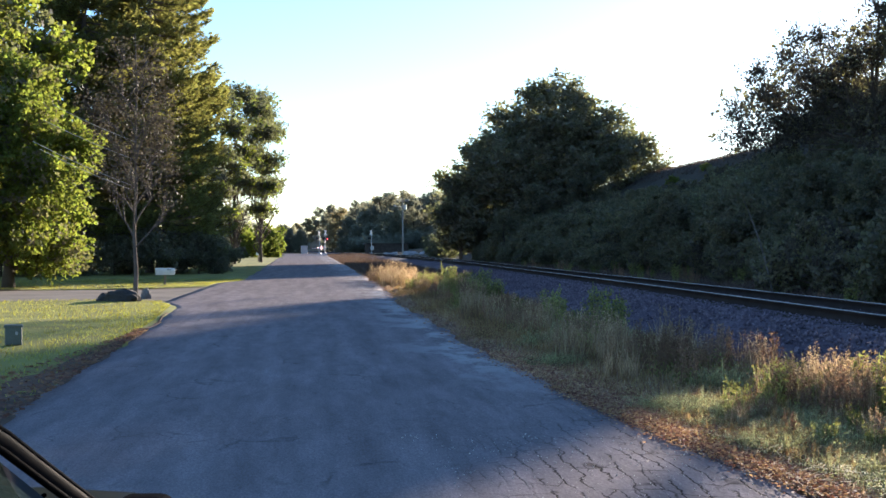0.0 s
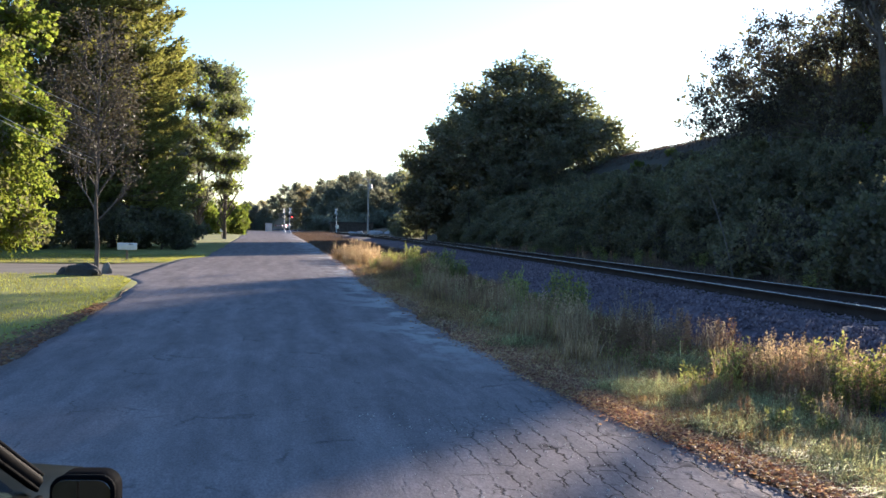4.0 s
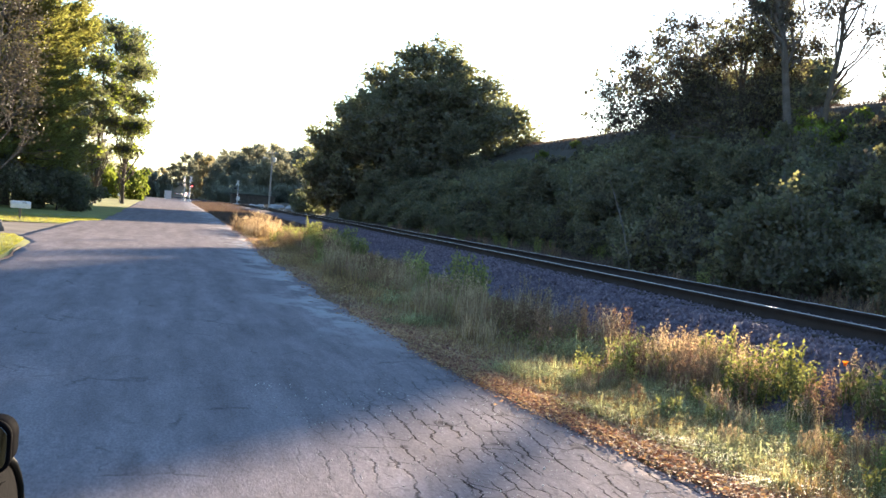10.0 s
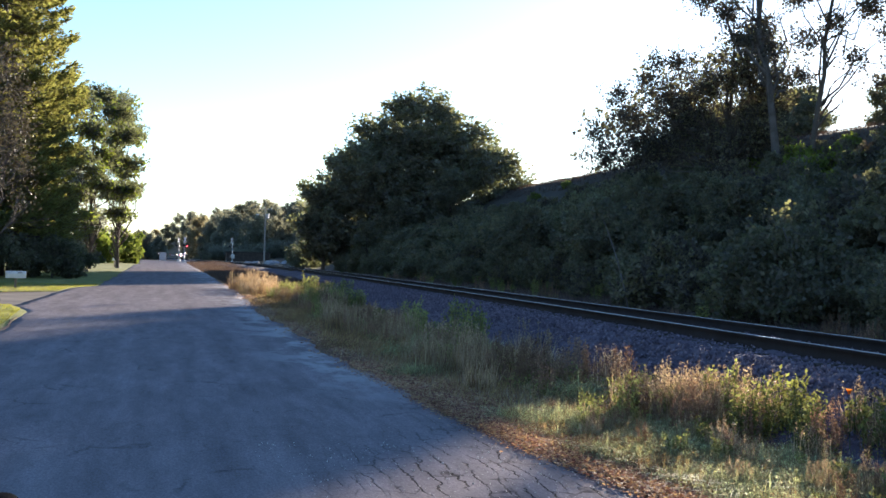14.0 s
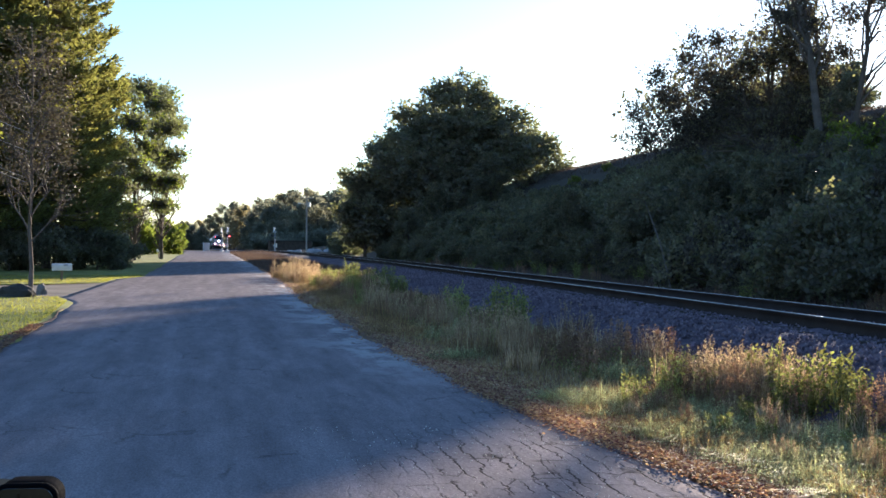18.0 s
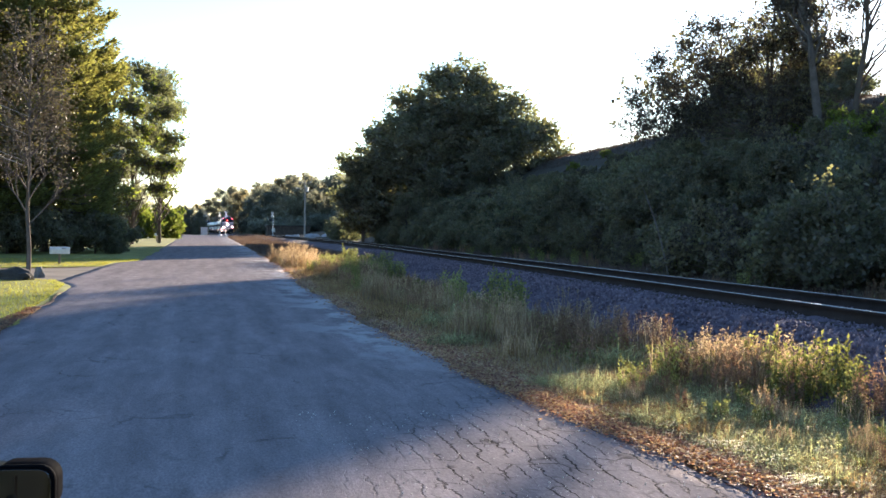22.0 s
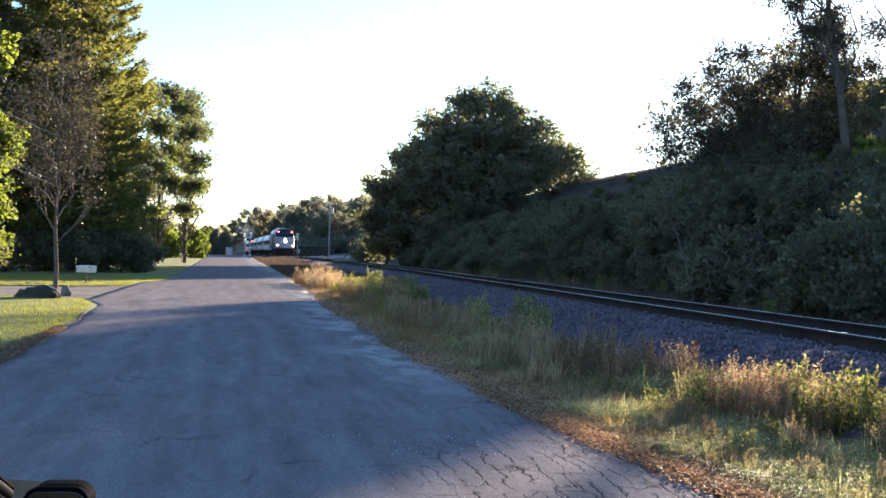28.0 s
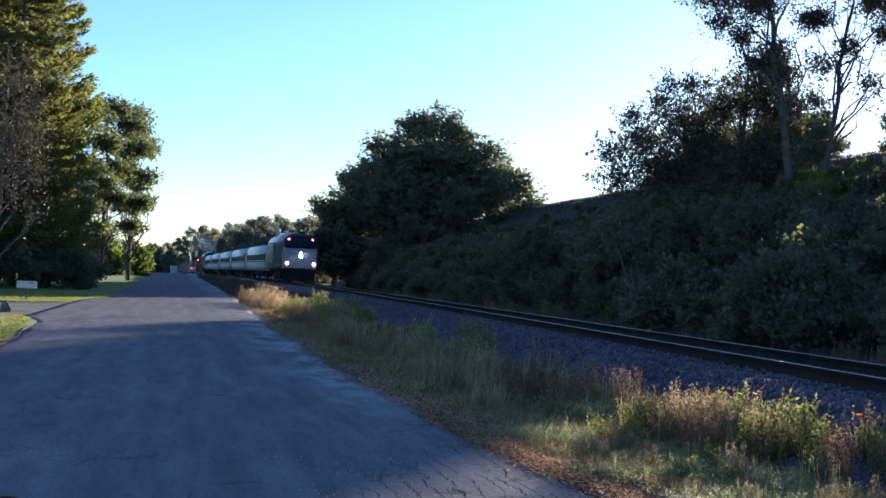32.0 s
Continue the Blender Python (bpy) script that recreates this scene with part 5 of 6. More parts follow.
DARK_ROCK = mat("dark_rock", (0.055, 0.05, 0.045), 0.95, vary=0.4, scale=3, bump=1.0, fine=14)
POST_WOOD = mat("weathered_wood", (0.20, 0.16, 0.12), 0.9, vary=0.35, scale=4, bump=0.6, fine=30)
POLE_WOOD = mat("pole_wood", (0.30, 0.26, 0.22), 0.9, vary=0.3, scale=2, bump=0.4, fine=20)
BLACK = mat("black_enamel", (0.02, 0.02, 0.022), 0.4, vary=0.3, scale=6, bump=0.05)
RED_PAINT = mat("red_paint", (0.45, 0.03, 0.025), 0.45, vary=0.2, scale=6, bump=0.05)
RED_LAMP = glow("red_signal_light", (1.0, 0.03, 0.03), 14.0)
DULL_LENS = mat("unlit_red_lens", (0.12, 0.01, 0.012), 0.2, vary=0.2, scale=9, bump=0.0)


def mailbox(x, y, turn, w, h, label, z0):
    """Box with an arched top, door, flag and post."""
    t = thing("mailbox", label, "mailbox", "", pose(x, y, float(ground_z(x, y)), 0, 0, turn))
    bm = bmesh.new()
    prof = [(-h / 2, 0), (h / 2, 0), (h / 2, h * 0.55)] + [(h / 2 * math.cos(a), h * 0.55 + h * 0.42 * math.sin(a)) for a in np.linspace(0.2, math.pi - 0.2, 9)] + [(-h / 2, h * 0.55)]
    ends = [[bm.verts.new((sx, py, z0 + pz)) for py, pz in prof] for sx in (-w / 2, w / 2)]
    k = len(prof)
    for i in range(k):
        bm.faces.new((ends[0][i], ends[0][(i + 1) % k], ends[1][(i + 1) % k], ends[1][i]))
    bm.faces.new(ends[0][::-1])
    bm.faces.new(ends[1])
    bmesh.ops.recalc_face_normals(bm, faces=bm.faces)
    part("box", bm, WHITE_PAINT, t)
    door = part("door", box(0.015, h * 0.92, h * 0.86, (w / 2 + 0.008, 0, z0 + h * 0.46), 0.005), WHITE_PAINT, t)
    part("handle", box(0.03, 0.05, 0.02, (w / 2 + 0.03, 0, z0 + h * 0.8), 0.004), GALV, door)
    part("flag", box(0.16, 0.01, 0.05, (w * 0.2, -h / 2 - 0.012, z0 + h * 0.75), 0.003), GALV, t, "small grey flag, folded down")
    part("post", box(0.1, 0.1, z0 + 0.2, (0, 0, z0 / 2 - 0.1), 0.01), POST_WOOD, t, "dark wooden post")
    return t


mailbox(-5.95, 52.0, 8, 0.78, 0.30, "white rural mailbox on a short wooden post by the driveway", 0.46)
mailbox(-6.3, 104.0, 80, 0.55, 0.42, "pale grey mailbox on a post beside a hedge", 0.75)
mailbox(-5.1, 127.0, 80, 0.45, 0.32, "dark mailbox on a post beside the lane", 0.7)


def boulder(name, x, y, sx, sy, sz, material, label, seed, category="rock"):
    rng = np.random.default_rng(seed)
    bm = bmesh.new()
    bmesh.ops.create_icosphere(bm, subdivisions=3, radius=1.0)
    for v in bm.verts:
        n = noise.noise(v.co * 1.7 + Vector((seed, 0, 0))) * 0.3 + noise.noise(v.co * 4.0 + Vector((0, seed, 0))) * 0.12
        v.co = Vector((v.co.x * sx, v.co.y * sy, max(-0.25, v.co.z) * sz)) * (1 + n)
    for f in bm.faces:
        f.smooth = False
    ob = solid(name, bm, material, label, category)
    ob.matrix_basis = pose(x, y, float(road_z(y)) + 0.05, 0, 0, rng.uniform(-10, 10))
    return ob


boulder("rock", -5.45, 36.4, 0.62, 0.4, 0.34, DARK_ROCK, "low dark boulder on the lawn by the driveway", 3)
boulder("rock", -5.0, 38.6, 0.16, 0.14, 0.30, BARK_PALE, "small pale brown stone at the foot of a tree", 8)
boulder("rock", -5.85, 36.6, 0.3, 0.3, 0.24, DARK_ROCK, "small dark boulder on the lawn", 5)

ped = thing("utility_pedestal", "small grey-green cable pedestal on the lawn", "utility box", "", pose(-4.86, 20.9, float(road_z(20.9)) + 0.03, 0, 0, 12))
part("body", box(0.27, 0.24, 0.30, (0, 0, 0.15), 0.02), GREY_PLASTIC, ped)
part("cap", box(0.30, 0.27, 0.045, (0, 0, 0.315), 0.015), GREY_PLASTIC, ped)
part("latch", box(0.04, 0.015, 0.05, (0.05, -0.127, 0.2), 0.004), GALV, ped)

# a thin half-bare tree with pale upright twigs
rng = np.random.default_rng(404)
BARE = thing("bare_tree", "thin half-bare tree with pale grey twigs and few brown leaves", "tree", "trees by the lawn")


def grow(rng, a, d, length, r, depth, out, tips):
    b = a + d * length
    mid = (a + b) / 2 + rng.normal(size=3) * length * 0.05
    out.append(tube([a, mid, b], [r, r * 0.8, r * 0.6], 5 if depth > 1 else 4))
    if depth == 0:
        tips.append(b)
        return
    for _ in range(3 if depth > 2 else rng.integers(2, 4)):
        e = d + rng.normal(size=3) * 0.42 + (0, 0, 0.34)
        e /= np.linalg.norm(e)
        grow(rng, a + (b - a) * rng.uniform(0.45, 1), e, length * rng.uniform(0.6, 0.85), r * 0.56, depth - 1, out, tips)


trunk_pts = np.array([(0, 0, -0.1), (0.02, 0, 0.8), (-0.03, 0.02, 1.9), (0.02, 0, 3.2), (0.0, 0.03, 4.6), (0.03, 0, 6.2), (0.0, 0, 7.9)])
part("trunk", fast_mesh("trunk", *tube(trunk_pts, [0.06, 0.048, 0.04, 0.034, 0.027, 0.018, 0.008], 8), BARK_GREY, True), None, BARE)
tips = []
for k in range(22):
    z = 1.5 + 5.4 * k / 22
    a = k * 2.4
    d = np.array([math.cos(a) * 0.55, math.sin(a) * 0.55, 0.8])
    pieces = []
    grow(rng, np.array([0, 0, z]), d / np.linalg.norm(d), 0.95 * (1 - 0.45 * k / 22), 0.022, 4 if k < 14 else 3, pieces, tips)
    part("branch", fast_mesh("branch", *join_arrays(pieces), BARK_GREY), None, BARE)
tips = np.array(tips)
hi = tips[rng.random(len(tips)) < np.clip((tips[:, 2] - 2.2) / 3.5, 0.04, 1)]
p = np.repeat(hi, 6, 0) + rng.normal(size=(len(hi) * 6, 3)) * 0.16
part("crown", fast_mesh("crown", *leaves(rng, p, 0.07, 0.3, 0.4), LEAF_BROWN), None, BARE, "sparse brownish leaves")
BARE.matrix_basis = pose(-5.42, 39.3, float(road_z(39.3)) + 0.02)
BARE.scale = (1.4, 1.4, 1.06)

WIRE = mat("pale_cable", (0.45, 0.43, 0.40), 0.5, vary=0.2, scale=6, bump=0.0)
for xa, za, xb, zb in ((-8.2, 4.95, -5.5, 3.72), (-8.0, 4.72, -5.5, 3.58), (-7.9, 5.6, -5.45, 4.55), (-7.6, 6.05, -5.4, 5.1)):
    w = [(xa + (xb - xa) * s, 37.6 + 1.6 * s, za + (zb - za) * s - 0.05 * math.sin(math.pi * s)) for s in np.linspace(0, 1, 10)]
    solid("guy_wire", fast_mesh("guy_wire", *tube(w, [0.011] * 10, 5), WIRE), None, "pale taut wire tied to a thin tree", "wire", "wires at the tree")

# ---- level crossing ----
CABINET = mat("bungalow_metal", (0.44, 0.42, 0.42), 0.5, 0.2, vary=0.15, scale=2, bump=0.1)


def signal_mast(x, y, turn, lit, arm_len, label):
    """Crossing mast: crossbuck, pairs of lamps on black discs, a striped arm that lies across the street."""
    zg = float(ground_z(x, y))
    t = thing("crossing_signal", label, "crossing signal", "crossing signals", pose(x, y, zg, 0, 0, turn))
    part("mast", rod(0.07, 0.06, 4.6), GALV, t)
    part("base", box(0.5, 0.5, 0.25, (0, 0, 0.1), 0.03), GALV, t)
    for s in (-1, 1):
        part("crossbuck_board", box(1.25, 0.03, 0.23, (0, -0.10 - 0.04 * (s > 0), 4.05), 0.004, turn=Matrix.Rotation(radians(45 * s), 4, "Y")), WHITE_PAINT, t, "white crossbuck board")
    part("crossarm", box(1.3, 0.07, 0.07, (0, -0.08, 2.95), 0.01), BLACK, t)
    for k, s in enumerate((-0.55, 0.55)):
        disc = part("backing_disc", rod(0.29, 0.29, 0.02, Matrix.Translation((s, -0.14, 2.95)) @ Matrix.Rotation(radians(90), 4, "X"), 20), BLACK, t, "black round lamp backing")
        part("lens", rod(0.16, 0.16, 0.03, Matrix.Translation((s, -0.16, 2.95)) @ Matrix.Rotation(radians(90), 4, "X"), 18), RED_LAMP if lit and k == lit - 1 else DULL_LENS, disc, "round red lamp")
        part("hood", rod(0.18, 0.2, 0.24, Matrix.Translation((s, -0.15, 3.03)) @ Matrix.Rotation(radians(90), 4, "X"), 14), BLACK, disc)
    part("gate_machine", box(0.5, 0.42, 0.75, (0, 0.16, 1.15), 0.04), GALV, t)
    arm = part("gate_arm", box(0.06, 0.05, 0.12, (0, 0, 0), 0.01), WHITE_PAINT, t, at=pose(0, -0.25, 1.15))
    for k in range(int(arm_len / 0.45)):
        part("stripe", box(0.45, 0.045, 0.11, (-0.45 * (k + 0.5), 0, 0), 0.006), RED_PAINT if k % 2 else WHITE_PAINT, arm)
    for k in range(3):
        part("arm_lamp", rod(0.07, 0.07, 0.08, Matrix.Translation((-arm_len * (0.3 + 0.33 * k), 0, 0.05)), 10), RED_LAMP if lit and k == 0 else DULL_LENS, arm)
    part("counterweight", box(0.5, 0.1, 0.4, (0.45, 0, 0), 0.03), BLACK, arm)
    return t


signal_mast(3.15, 229, 58, 2, 5.4, "crossing signal with crossbuck, red lamps and lowered striped arm")
signal_mast(2.3, 240, 248, 1, 4.0, "crossing signal seen from behind beside the street")
signal_mast(11.9, 229.5, 238, 0, 0.95, "grey crossing signal across the track, lamps turned away")

bung = thing("signal_bungalow", "pale metal railway equipment cabinet by the crossing", "cabinet", "", pose(-0.75, 247, float(ground_z(-0.75, 247)), 0, 0, 6))
part("body", box(1.5, 1.8, 2.0, (0, 0, 1.1), 0.03), CABINET, bung)
part("roof", box(1.7, 2.0, 0.1, (0, 0, 2.15), 0.03), CABINET, bung)
part("door", box(0.7, 0.04, 1.6, (0.1, -0.92, 1.05), 0.01), CABINET, bung)
part("plinth", box(1.4, 1.7, 0.2, (0, 0, 0.05), 0.02), GALV, bung)
bung.scale = (0.8, 0.8, 0.75)


def utility_pole(x, y, h, label):
    zg = float(ground_z(x, y))
    t = thing("utility_pole", label, "utility pole", "", pose(x, y, zg, 0, 0, 10))
    part("pole", rod(0.17, 0.11, h + 0.3, Matrix.Translation((0, 0, -0.3)), 12), POLE_WOOD, t)
    part("crossarm", box(2.2, 0.1, 0.13, (0, -0.12, h - 0.5), 0.01), POLE_WOOD, t)
    for s in (-1.0, -0.45, 0.45, 1.0):
        part("insulator", rod(0.045, 0.03, 0.16, Matrix.Translation((s, -0.12, h - 0.43)), 8), WHITE_PAINT, t)
    part("transformer", rod(0.26, 0.26, 0.8, Matrix.Translation((0.4, 0, h - 2.0)), 14), GALV, t, "grey drum transformer")
    arm = part("lamp_arm", rod(0.03, 0.03, 1.3, Matrix.Translation((0, 0, h - 1.6)) @ Matrix.Rotation(radians(-80), 4, "Y"), 8), GALV, t)
    part("lamp_head", box(0.5, 0.22, 0.14, (-1.35, 0, h - 1.4), 0.05), WHITE_PAINT, arm)
    return t


utility_pole(16.3, 210, 9.8, "wooden utility pole with transformer and street lamp arm")

# low dark shed roof and rubble beyond the crossing
shed = thing("long_shed", "long low dark shed beyond the crossing", "shed", "", pose(16.8, 262, float(ground_z(16.8, 262)), 0, 0, 4))
part("wall", box(9.0, 3.0, 1.9, (0, 0, 0.95), 0.02), TIE, shed)
part("roof", box(9.5, 3.6, 0.22, (0, 0, 2.0), 0.03), DARK_ROCK, shed)
rng = np.random.default_rng(500)
PALE_ROCK = mat("pale_rock", (0.30, 0.30, 0.31), 0.9, vary=0.3, scale=1.5, bump=0.6, fine=9)
for k in range(9):
    boulder("rubble_stone", 17.6 + rng.uniform(-2.2, 2.6), 205 + rng.uniform(-5, 5), rng.uniform(0.5, 1.0), rng.uniform(0.4, 0.8), rng.uniform(0.45, 0.85), PALE_ROCK,
            "pale broken stone in a heap beyond the track", 40 + k)
for k in range(6):
    boulder("rubble_stone", 14.6 + rng.uniform(-1.0, 1.0), 214 + rng.uniform(-3, 3), rng.uniform(0.3, 0.6), 0.4, rng.uniform(0.3, 0.5), PALE_ROCK, "small pale stone near the crossing", 60 + k)

# thin pale young birches that lean at the foot of the bank
for x, y, lx, h in ((14.3, 36.2, -0.30, 3.1), (15.4, 27.4, -0.22, 2.6)):
    b = thing("young_birch", "thin pale leaning young birch below the bank", "tree", "", pose(x, y, float(ground_z(x, y))))
    s = np.linspace(0, 1, 8)
    pts = np.stack([lx * h * s + 0.12 * np.sin(s * 3), 0.1 * s, -0.1 + h * s], -1)
    part("trunk", fast_mesh("trunk", *tube(pts, 0.035 * (1 - 0.6 * s), 7), BARK_PALE, True), None, b)
    part("crown", fast_mesh("crown", *leaves(rng, pts[-1] + rng.normal(size=(160, 3)) * 0.3, 0.1, 0.3, 0.5), LEAF_OLIVE), None, b)

# ---- parked car ----
CAR_PAINT = mat("dark_car_paint", (0.010, 0.011, 0.009), 0.42, 0.0, vary=0.08, scale=2, bump=0.0, spec=0.22)
PILLAR_GREY = mat("dull_pillar_trim", (0.022, 0.019, 0.017), 0.6, vary=0.3, scale=9, bump=0.05, spec=0.2)
MIRROR_SHELL = mat("matt_black_plastic", (0.006, 0.006, 0.007), 0.7, vary=0.2, scale=6, bump=0.1, spec=0.05)
CHROME = mat("chrome_trim", (0.16, 0.16, 0.16), 0.45, 1.0, vary=0.05, scale=5, bump=0.0)
RUBBER = mat("black_rubber", (0.006, 0.006, 0.007), 0.75, vary=0.3, scale=8, bump=0.2, spec=0.15)
MIRROR = mat("mirror_glass", (0.50, 0.52, 0.50), 0.03, 1.0, vary=0.02, scale=2, bump=0.0)
GLASS = bpy.data.materials.new("tinted_car_glass")
GLASS.use_nodes = True
gb = GLASS.node_tree.nodes["Principled BSDF"]
gb.inputs["Base Color"].default_value = (0.02, 0.03, 0.028, 1)
gb.inputs["Roughness"].default_value, gb.inputs["Specular IOR Level"].default_value = 0.05, 0.08

matt(MIRROR_SHELL, RUBBER, PILLAR_GREY, CAR_PAINT, GLASS)
car = thing("parked_car", "dark grey sedan parked on the lane, tinted windows", "car", "", pose(-1.537, 3.0, 0.02, 0, 0, -6.5))
car.scale = (1, 1, 0.965)


def loft(stations, name, material, parent, smooth=True):
    """A closed shell through cross-sections, each a list of (x, z) at its y."""
    bm = bmesh.new()
    rings = [[bm.verts.new((x, y, z)) for x, z in sec] for y, sec in stations]
    k = len(rings[0])
    for a, b in zip(rings, rings[1:]):
        for i in range(k):
            bm.faces.new((a[i], a[(i + 1) % k], b[(i + 1) % k], b[i]))
    bm.faces.new(rings[0][::-1])
    bm.faces.new(rings[-1])
    bmesh.ops.recalc_face_normals(bm, faces=bm.faces)
    for f in bm.faces:
        f.smooth = smooth
    return part(name, bm, material, parent)


def plate(w, h, r, d0, d1, lip=0.0):
    """A plate with round corners in x and z, from y = d0 to d1; its back face grows by lip."""
    bm = bmesh.new()
    rings = []
    for d, g in ((d0, 0.0), (d0 + 0.35 * (d1 - d0), lip), (d1, lip * 0.6)):
        ring = []
        for cx, cz, a0 in ((w / 2 - r, h / 2 - r, 0), (-w / 2 + r, h / 2 - r, 90), (-w / 2 + r, -h / 2 + r, 180), (w / 2 - r, -h / 2 + r, 270)):
            for k in range(6):
                a = radians(a0 + 18 * k)
                ring.append(bm.verts.new((cx + (r + g) * math.cos(a), d, cz + (r + g) * math.sin(a))))
        rings.append(ring)
    for a, b in zip(rings, rings[1:]):
        for i in range(24):
            bm.faces.new((a[i], a[(i + 1) % 24], b[(i + 1) % 24], b[i])).smooth = True
    bm.faces.new(rings[0])
    bm.faces.new(rings[-1][::-1])
    bmesh.ops.recalc_face_normals(bm, faces=bm.faces)
    return bm


def body_section(w, z0, z1, shoulder=0.10):
    """Rounded car cross-section of half width w between two heights."""
    half = [(w * 0.80, z0), (w * 0.95, z0 + 0.05), (w, z0 + (z1 - z0) * 0.45), (w * 0.985, z1 - shoulder), (w * 0.93, z1 - 0.035), (w * 0.82, z1), (w * 0.4, z1 + 0.02)]
    return half + [(-x, z) for x, z in half[::-1]]


loft([(-2.28, body_section(0.70, 0.42, 0.80)), (-2.2, body_section(0.80, 0.28, 0.92)), (-1.9, body_section(0.86, 0.22, 0.97)), (-1.2, body_section(0.88, 0.2, 0.95)), (0.0, body_section(0.88, 0.2, 0.91)),
      (0.8, body_section(0.88, 0.2, 0.89)), (1.2, body_section(0.87, 0.2, 0.85)), (1.8, body_section(0.84, 0.22, 0.78)), (2.1, body_section(0.78, 0.26, 0.68)), (2.27, body_section(0.66, 0.36, 0.58))], "body", CAR_PAINT, car)


def roof_section(wb, zb, wt, zt):
    half = [(wb, zb), (wb * 0.6 + wt * 0.4, zb * 0.6 + zt * 0.4), (wt, zt - 0.03), (wt * 0.86, zt), (wt * 0.4, zt + 0.012)]
    return half + [(-x, z) for x, z in half[::-1]]


cab = loft([(-1.72, roof_section(0.70, 0.90, 0.68, 0.95)), (-1.1, roof_section(0.77, 0.88, 0.63, 1.26)), (-0.6, roof_section(0.785, 0.87, 0.615, 1.365)), (-0.1, roof_section(0.79, 0.86, 0.62, 1.375)),
            (0.2, roof_section(0.79, 0.86, 0.635, 1.32)), (0.50, roof_section(0.785, 0.85, 0.655, 1.165)), (0.98, roof_section(0.74, 0.84, 0.71, 0.885))], "glasshouse", GLASS, car)
cab["label"] = "dark tinted windows of the car"
loft([(-1.0, [(x, z + dz) for dz in (0.0,) for x, z in ((0.60, 1.29), (0.5, 1.335), (0, 1.345), (-0.5, 1.335), (-0.60, 1.29), (-0.5, 1.28), (0, 1.29), (0.5, 1.28))]),
      (-0.5, [(0.625, 1.375), (0.53, 1.405), (0, 1.42), (-0.53, 1.405), (-0.625, 1.375), (-0.53, 1.36), (0, 1.37), (0.53, 1.36)]),
      (0.12, [(0.64, 1.345), (0.53, 1.375), (0, 1.39), (-0.53, 1.375), (-0.64, 1.345), (-0.53, 1.33), (0, 1.335), (0.53, 1.33)])], "roof", CAR_PAINT, car)
for s in (-1, 1):
    pillar = np.array([(0.755 * s, 0.99, 0.885), (0.71 * s, 0.72, 1.04), (0.67 * s, 0.47, 1.185), (0.645 * s, 0.2, 1.31), (0.63 * s, 0.0, 1.365), (0.625 * s, -0.5, 1.385), (0.635 * s, -1.0, 1.29), (0.70 * s, -1.6, 0.98)])
    pillar = pillar + (0, 0, 0.012)
    part("pillar", fast_mesh("pillar", *tube(pillar, [0.030] * 8, 8), PILLAR_GREY, True), None, car, "dark windscreen pillar and roof rail")
    part("drip_seal", fast_mesh("drip_seal", *tube(pillar + (0.020 * s, 0.010, 0.018), [0.008] * 8, 6), RUBBER, True), None, car, "black rubber seal")
    part("chrome_strip", fast_mesh("chrome_strip", *tube(pillar + (0.004 * s, 0.020, 0.030), [0.003] * 8, 6), CHROME, True), None, car, "thin bright trim along the pillar")
    part("door_seal", fast_mesh("door_seal", *tube(pillar + (0.014 * s, -0.022, -0.022), [0.009] * 8, 6), RUBBER, True), None, car, "black rubber seal")
    part("belt_trim", fast_mesh("belt_trim", *tube([(0.80 * s, 0.9, 0.862), (0.808 * s, 0.3, 0.872), (0.808 * s, -0.6, 0.885), (0.79 * s, -1.5, 0.915)], [0.012] * 4, 6), RUBBER, True), None, car)
    part("centre_pillar", box(0.03, 0.09, 0.47, (0.715 * s, -0.28, 1.12), 0.008, turn=Matrix.Rotation(radians(-19 * s), 4, "Y")), BLACK, car)
    for y in (0.86, -0.25, -1.15):
        part("door_gap", box(0.008, 0.008, 0.55, (0.8835 * s, y, 0.55), 0.002), RUBBER, car)
    for y in (-0.05, -1.05):
        part("door_handle", box(0.03, 0.16, 0.03, (0.885 * s, y - 0.05, 0.76), 0.01), CAR_PAINT, car)
    m = part("door_mirror", plate(0.164, 0.138, 0.045, -0.03, 0.09, 0.004), MIRROR_SHELL, car, "dark door mirror housing", pose(1.016 * s, 0.60, 0.935, 0, 0, 3 * s))
    part("mirror_frame", plate(0.168, 0.142, 0.04, -0.05, -0.02, 0.005), RUBBER, m, "black frame of the mirror")
    part("mirror_glass", plate(0.156, 0.128, 0.034, -0.056, -0.046, 0.0), MIRROR, m, "mirror glass that shows dark trees")
    part("mirror_foot", box(0.12, 0.05, 0.06, (-0.13 * s, 0.05, -0.045), 0.015), RUBBER, m)
    for y in (1.38, -1.36):
        part("wheel_arch", rod(0.355, 0.355, 0.03, Matrix.Translation((0.862 * s, y, 0.34)) @ Matrix.Rotation(radians(90 * s), 4, "Y"), 28), RUBBER, car, "dark wheel arch")
        ring = [(0.892 * s, y + 0.37 * math.cos(a), 0.34 + 0.37 * math.sin(a)) for a in np.linspace(-0.25, math.pi + 0.25, 18)]
        part("arch_lip", fast_mesh("arch_lip", *tube(ring, [0.016] * 18, 6), CAR_PAINT, True), None, car)
        w = part("wheel", rod(0.315, 0.315, 0.2, Matrix.Rotation(radians(90), 4, "Y") @ Matrix.Translation((0, 0, -0.1)), 28), RUBBER, car, "black tyre", pose(0.80 * s, y, 0.315))
        part("rim", rod(0.2, 0.18, 0.03, Matrix.Translation((0.1 * s, 0, 0)) @ Matrix.Rotation(radians(90 * s), 4, "Y"), 20), GALV, w, "grey alloy rim")
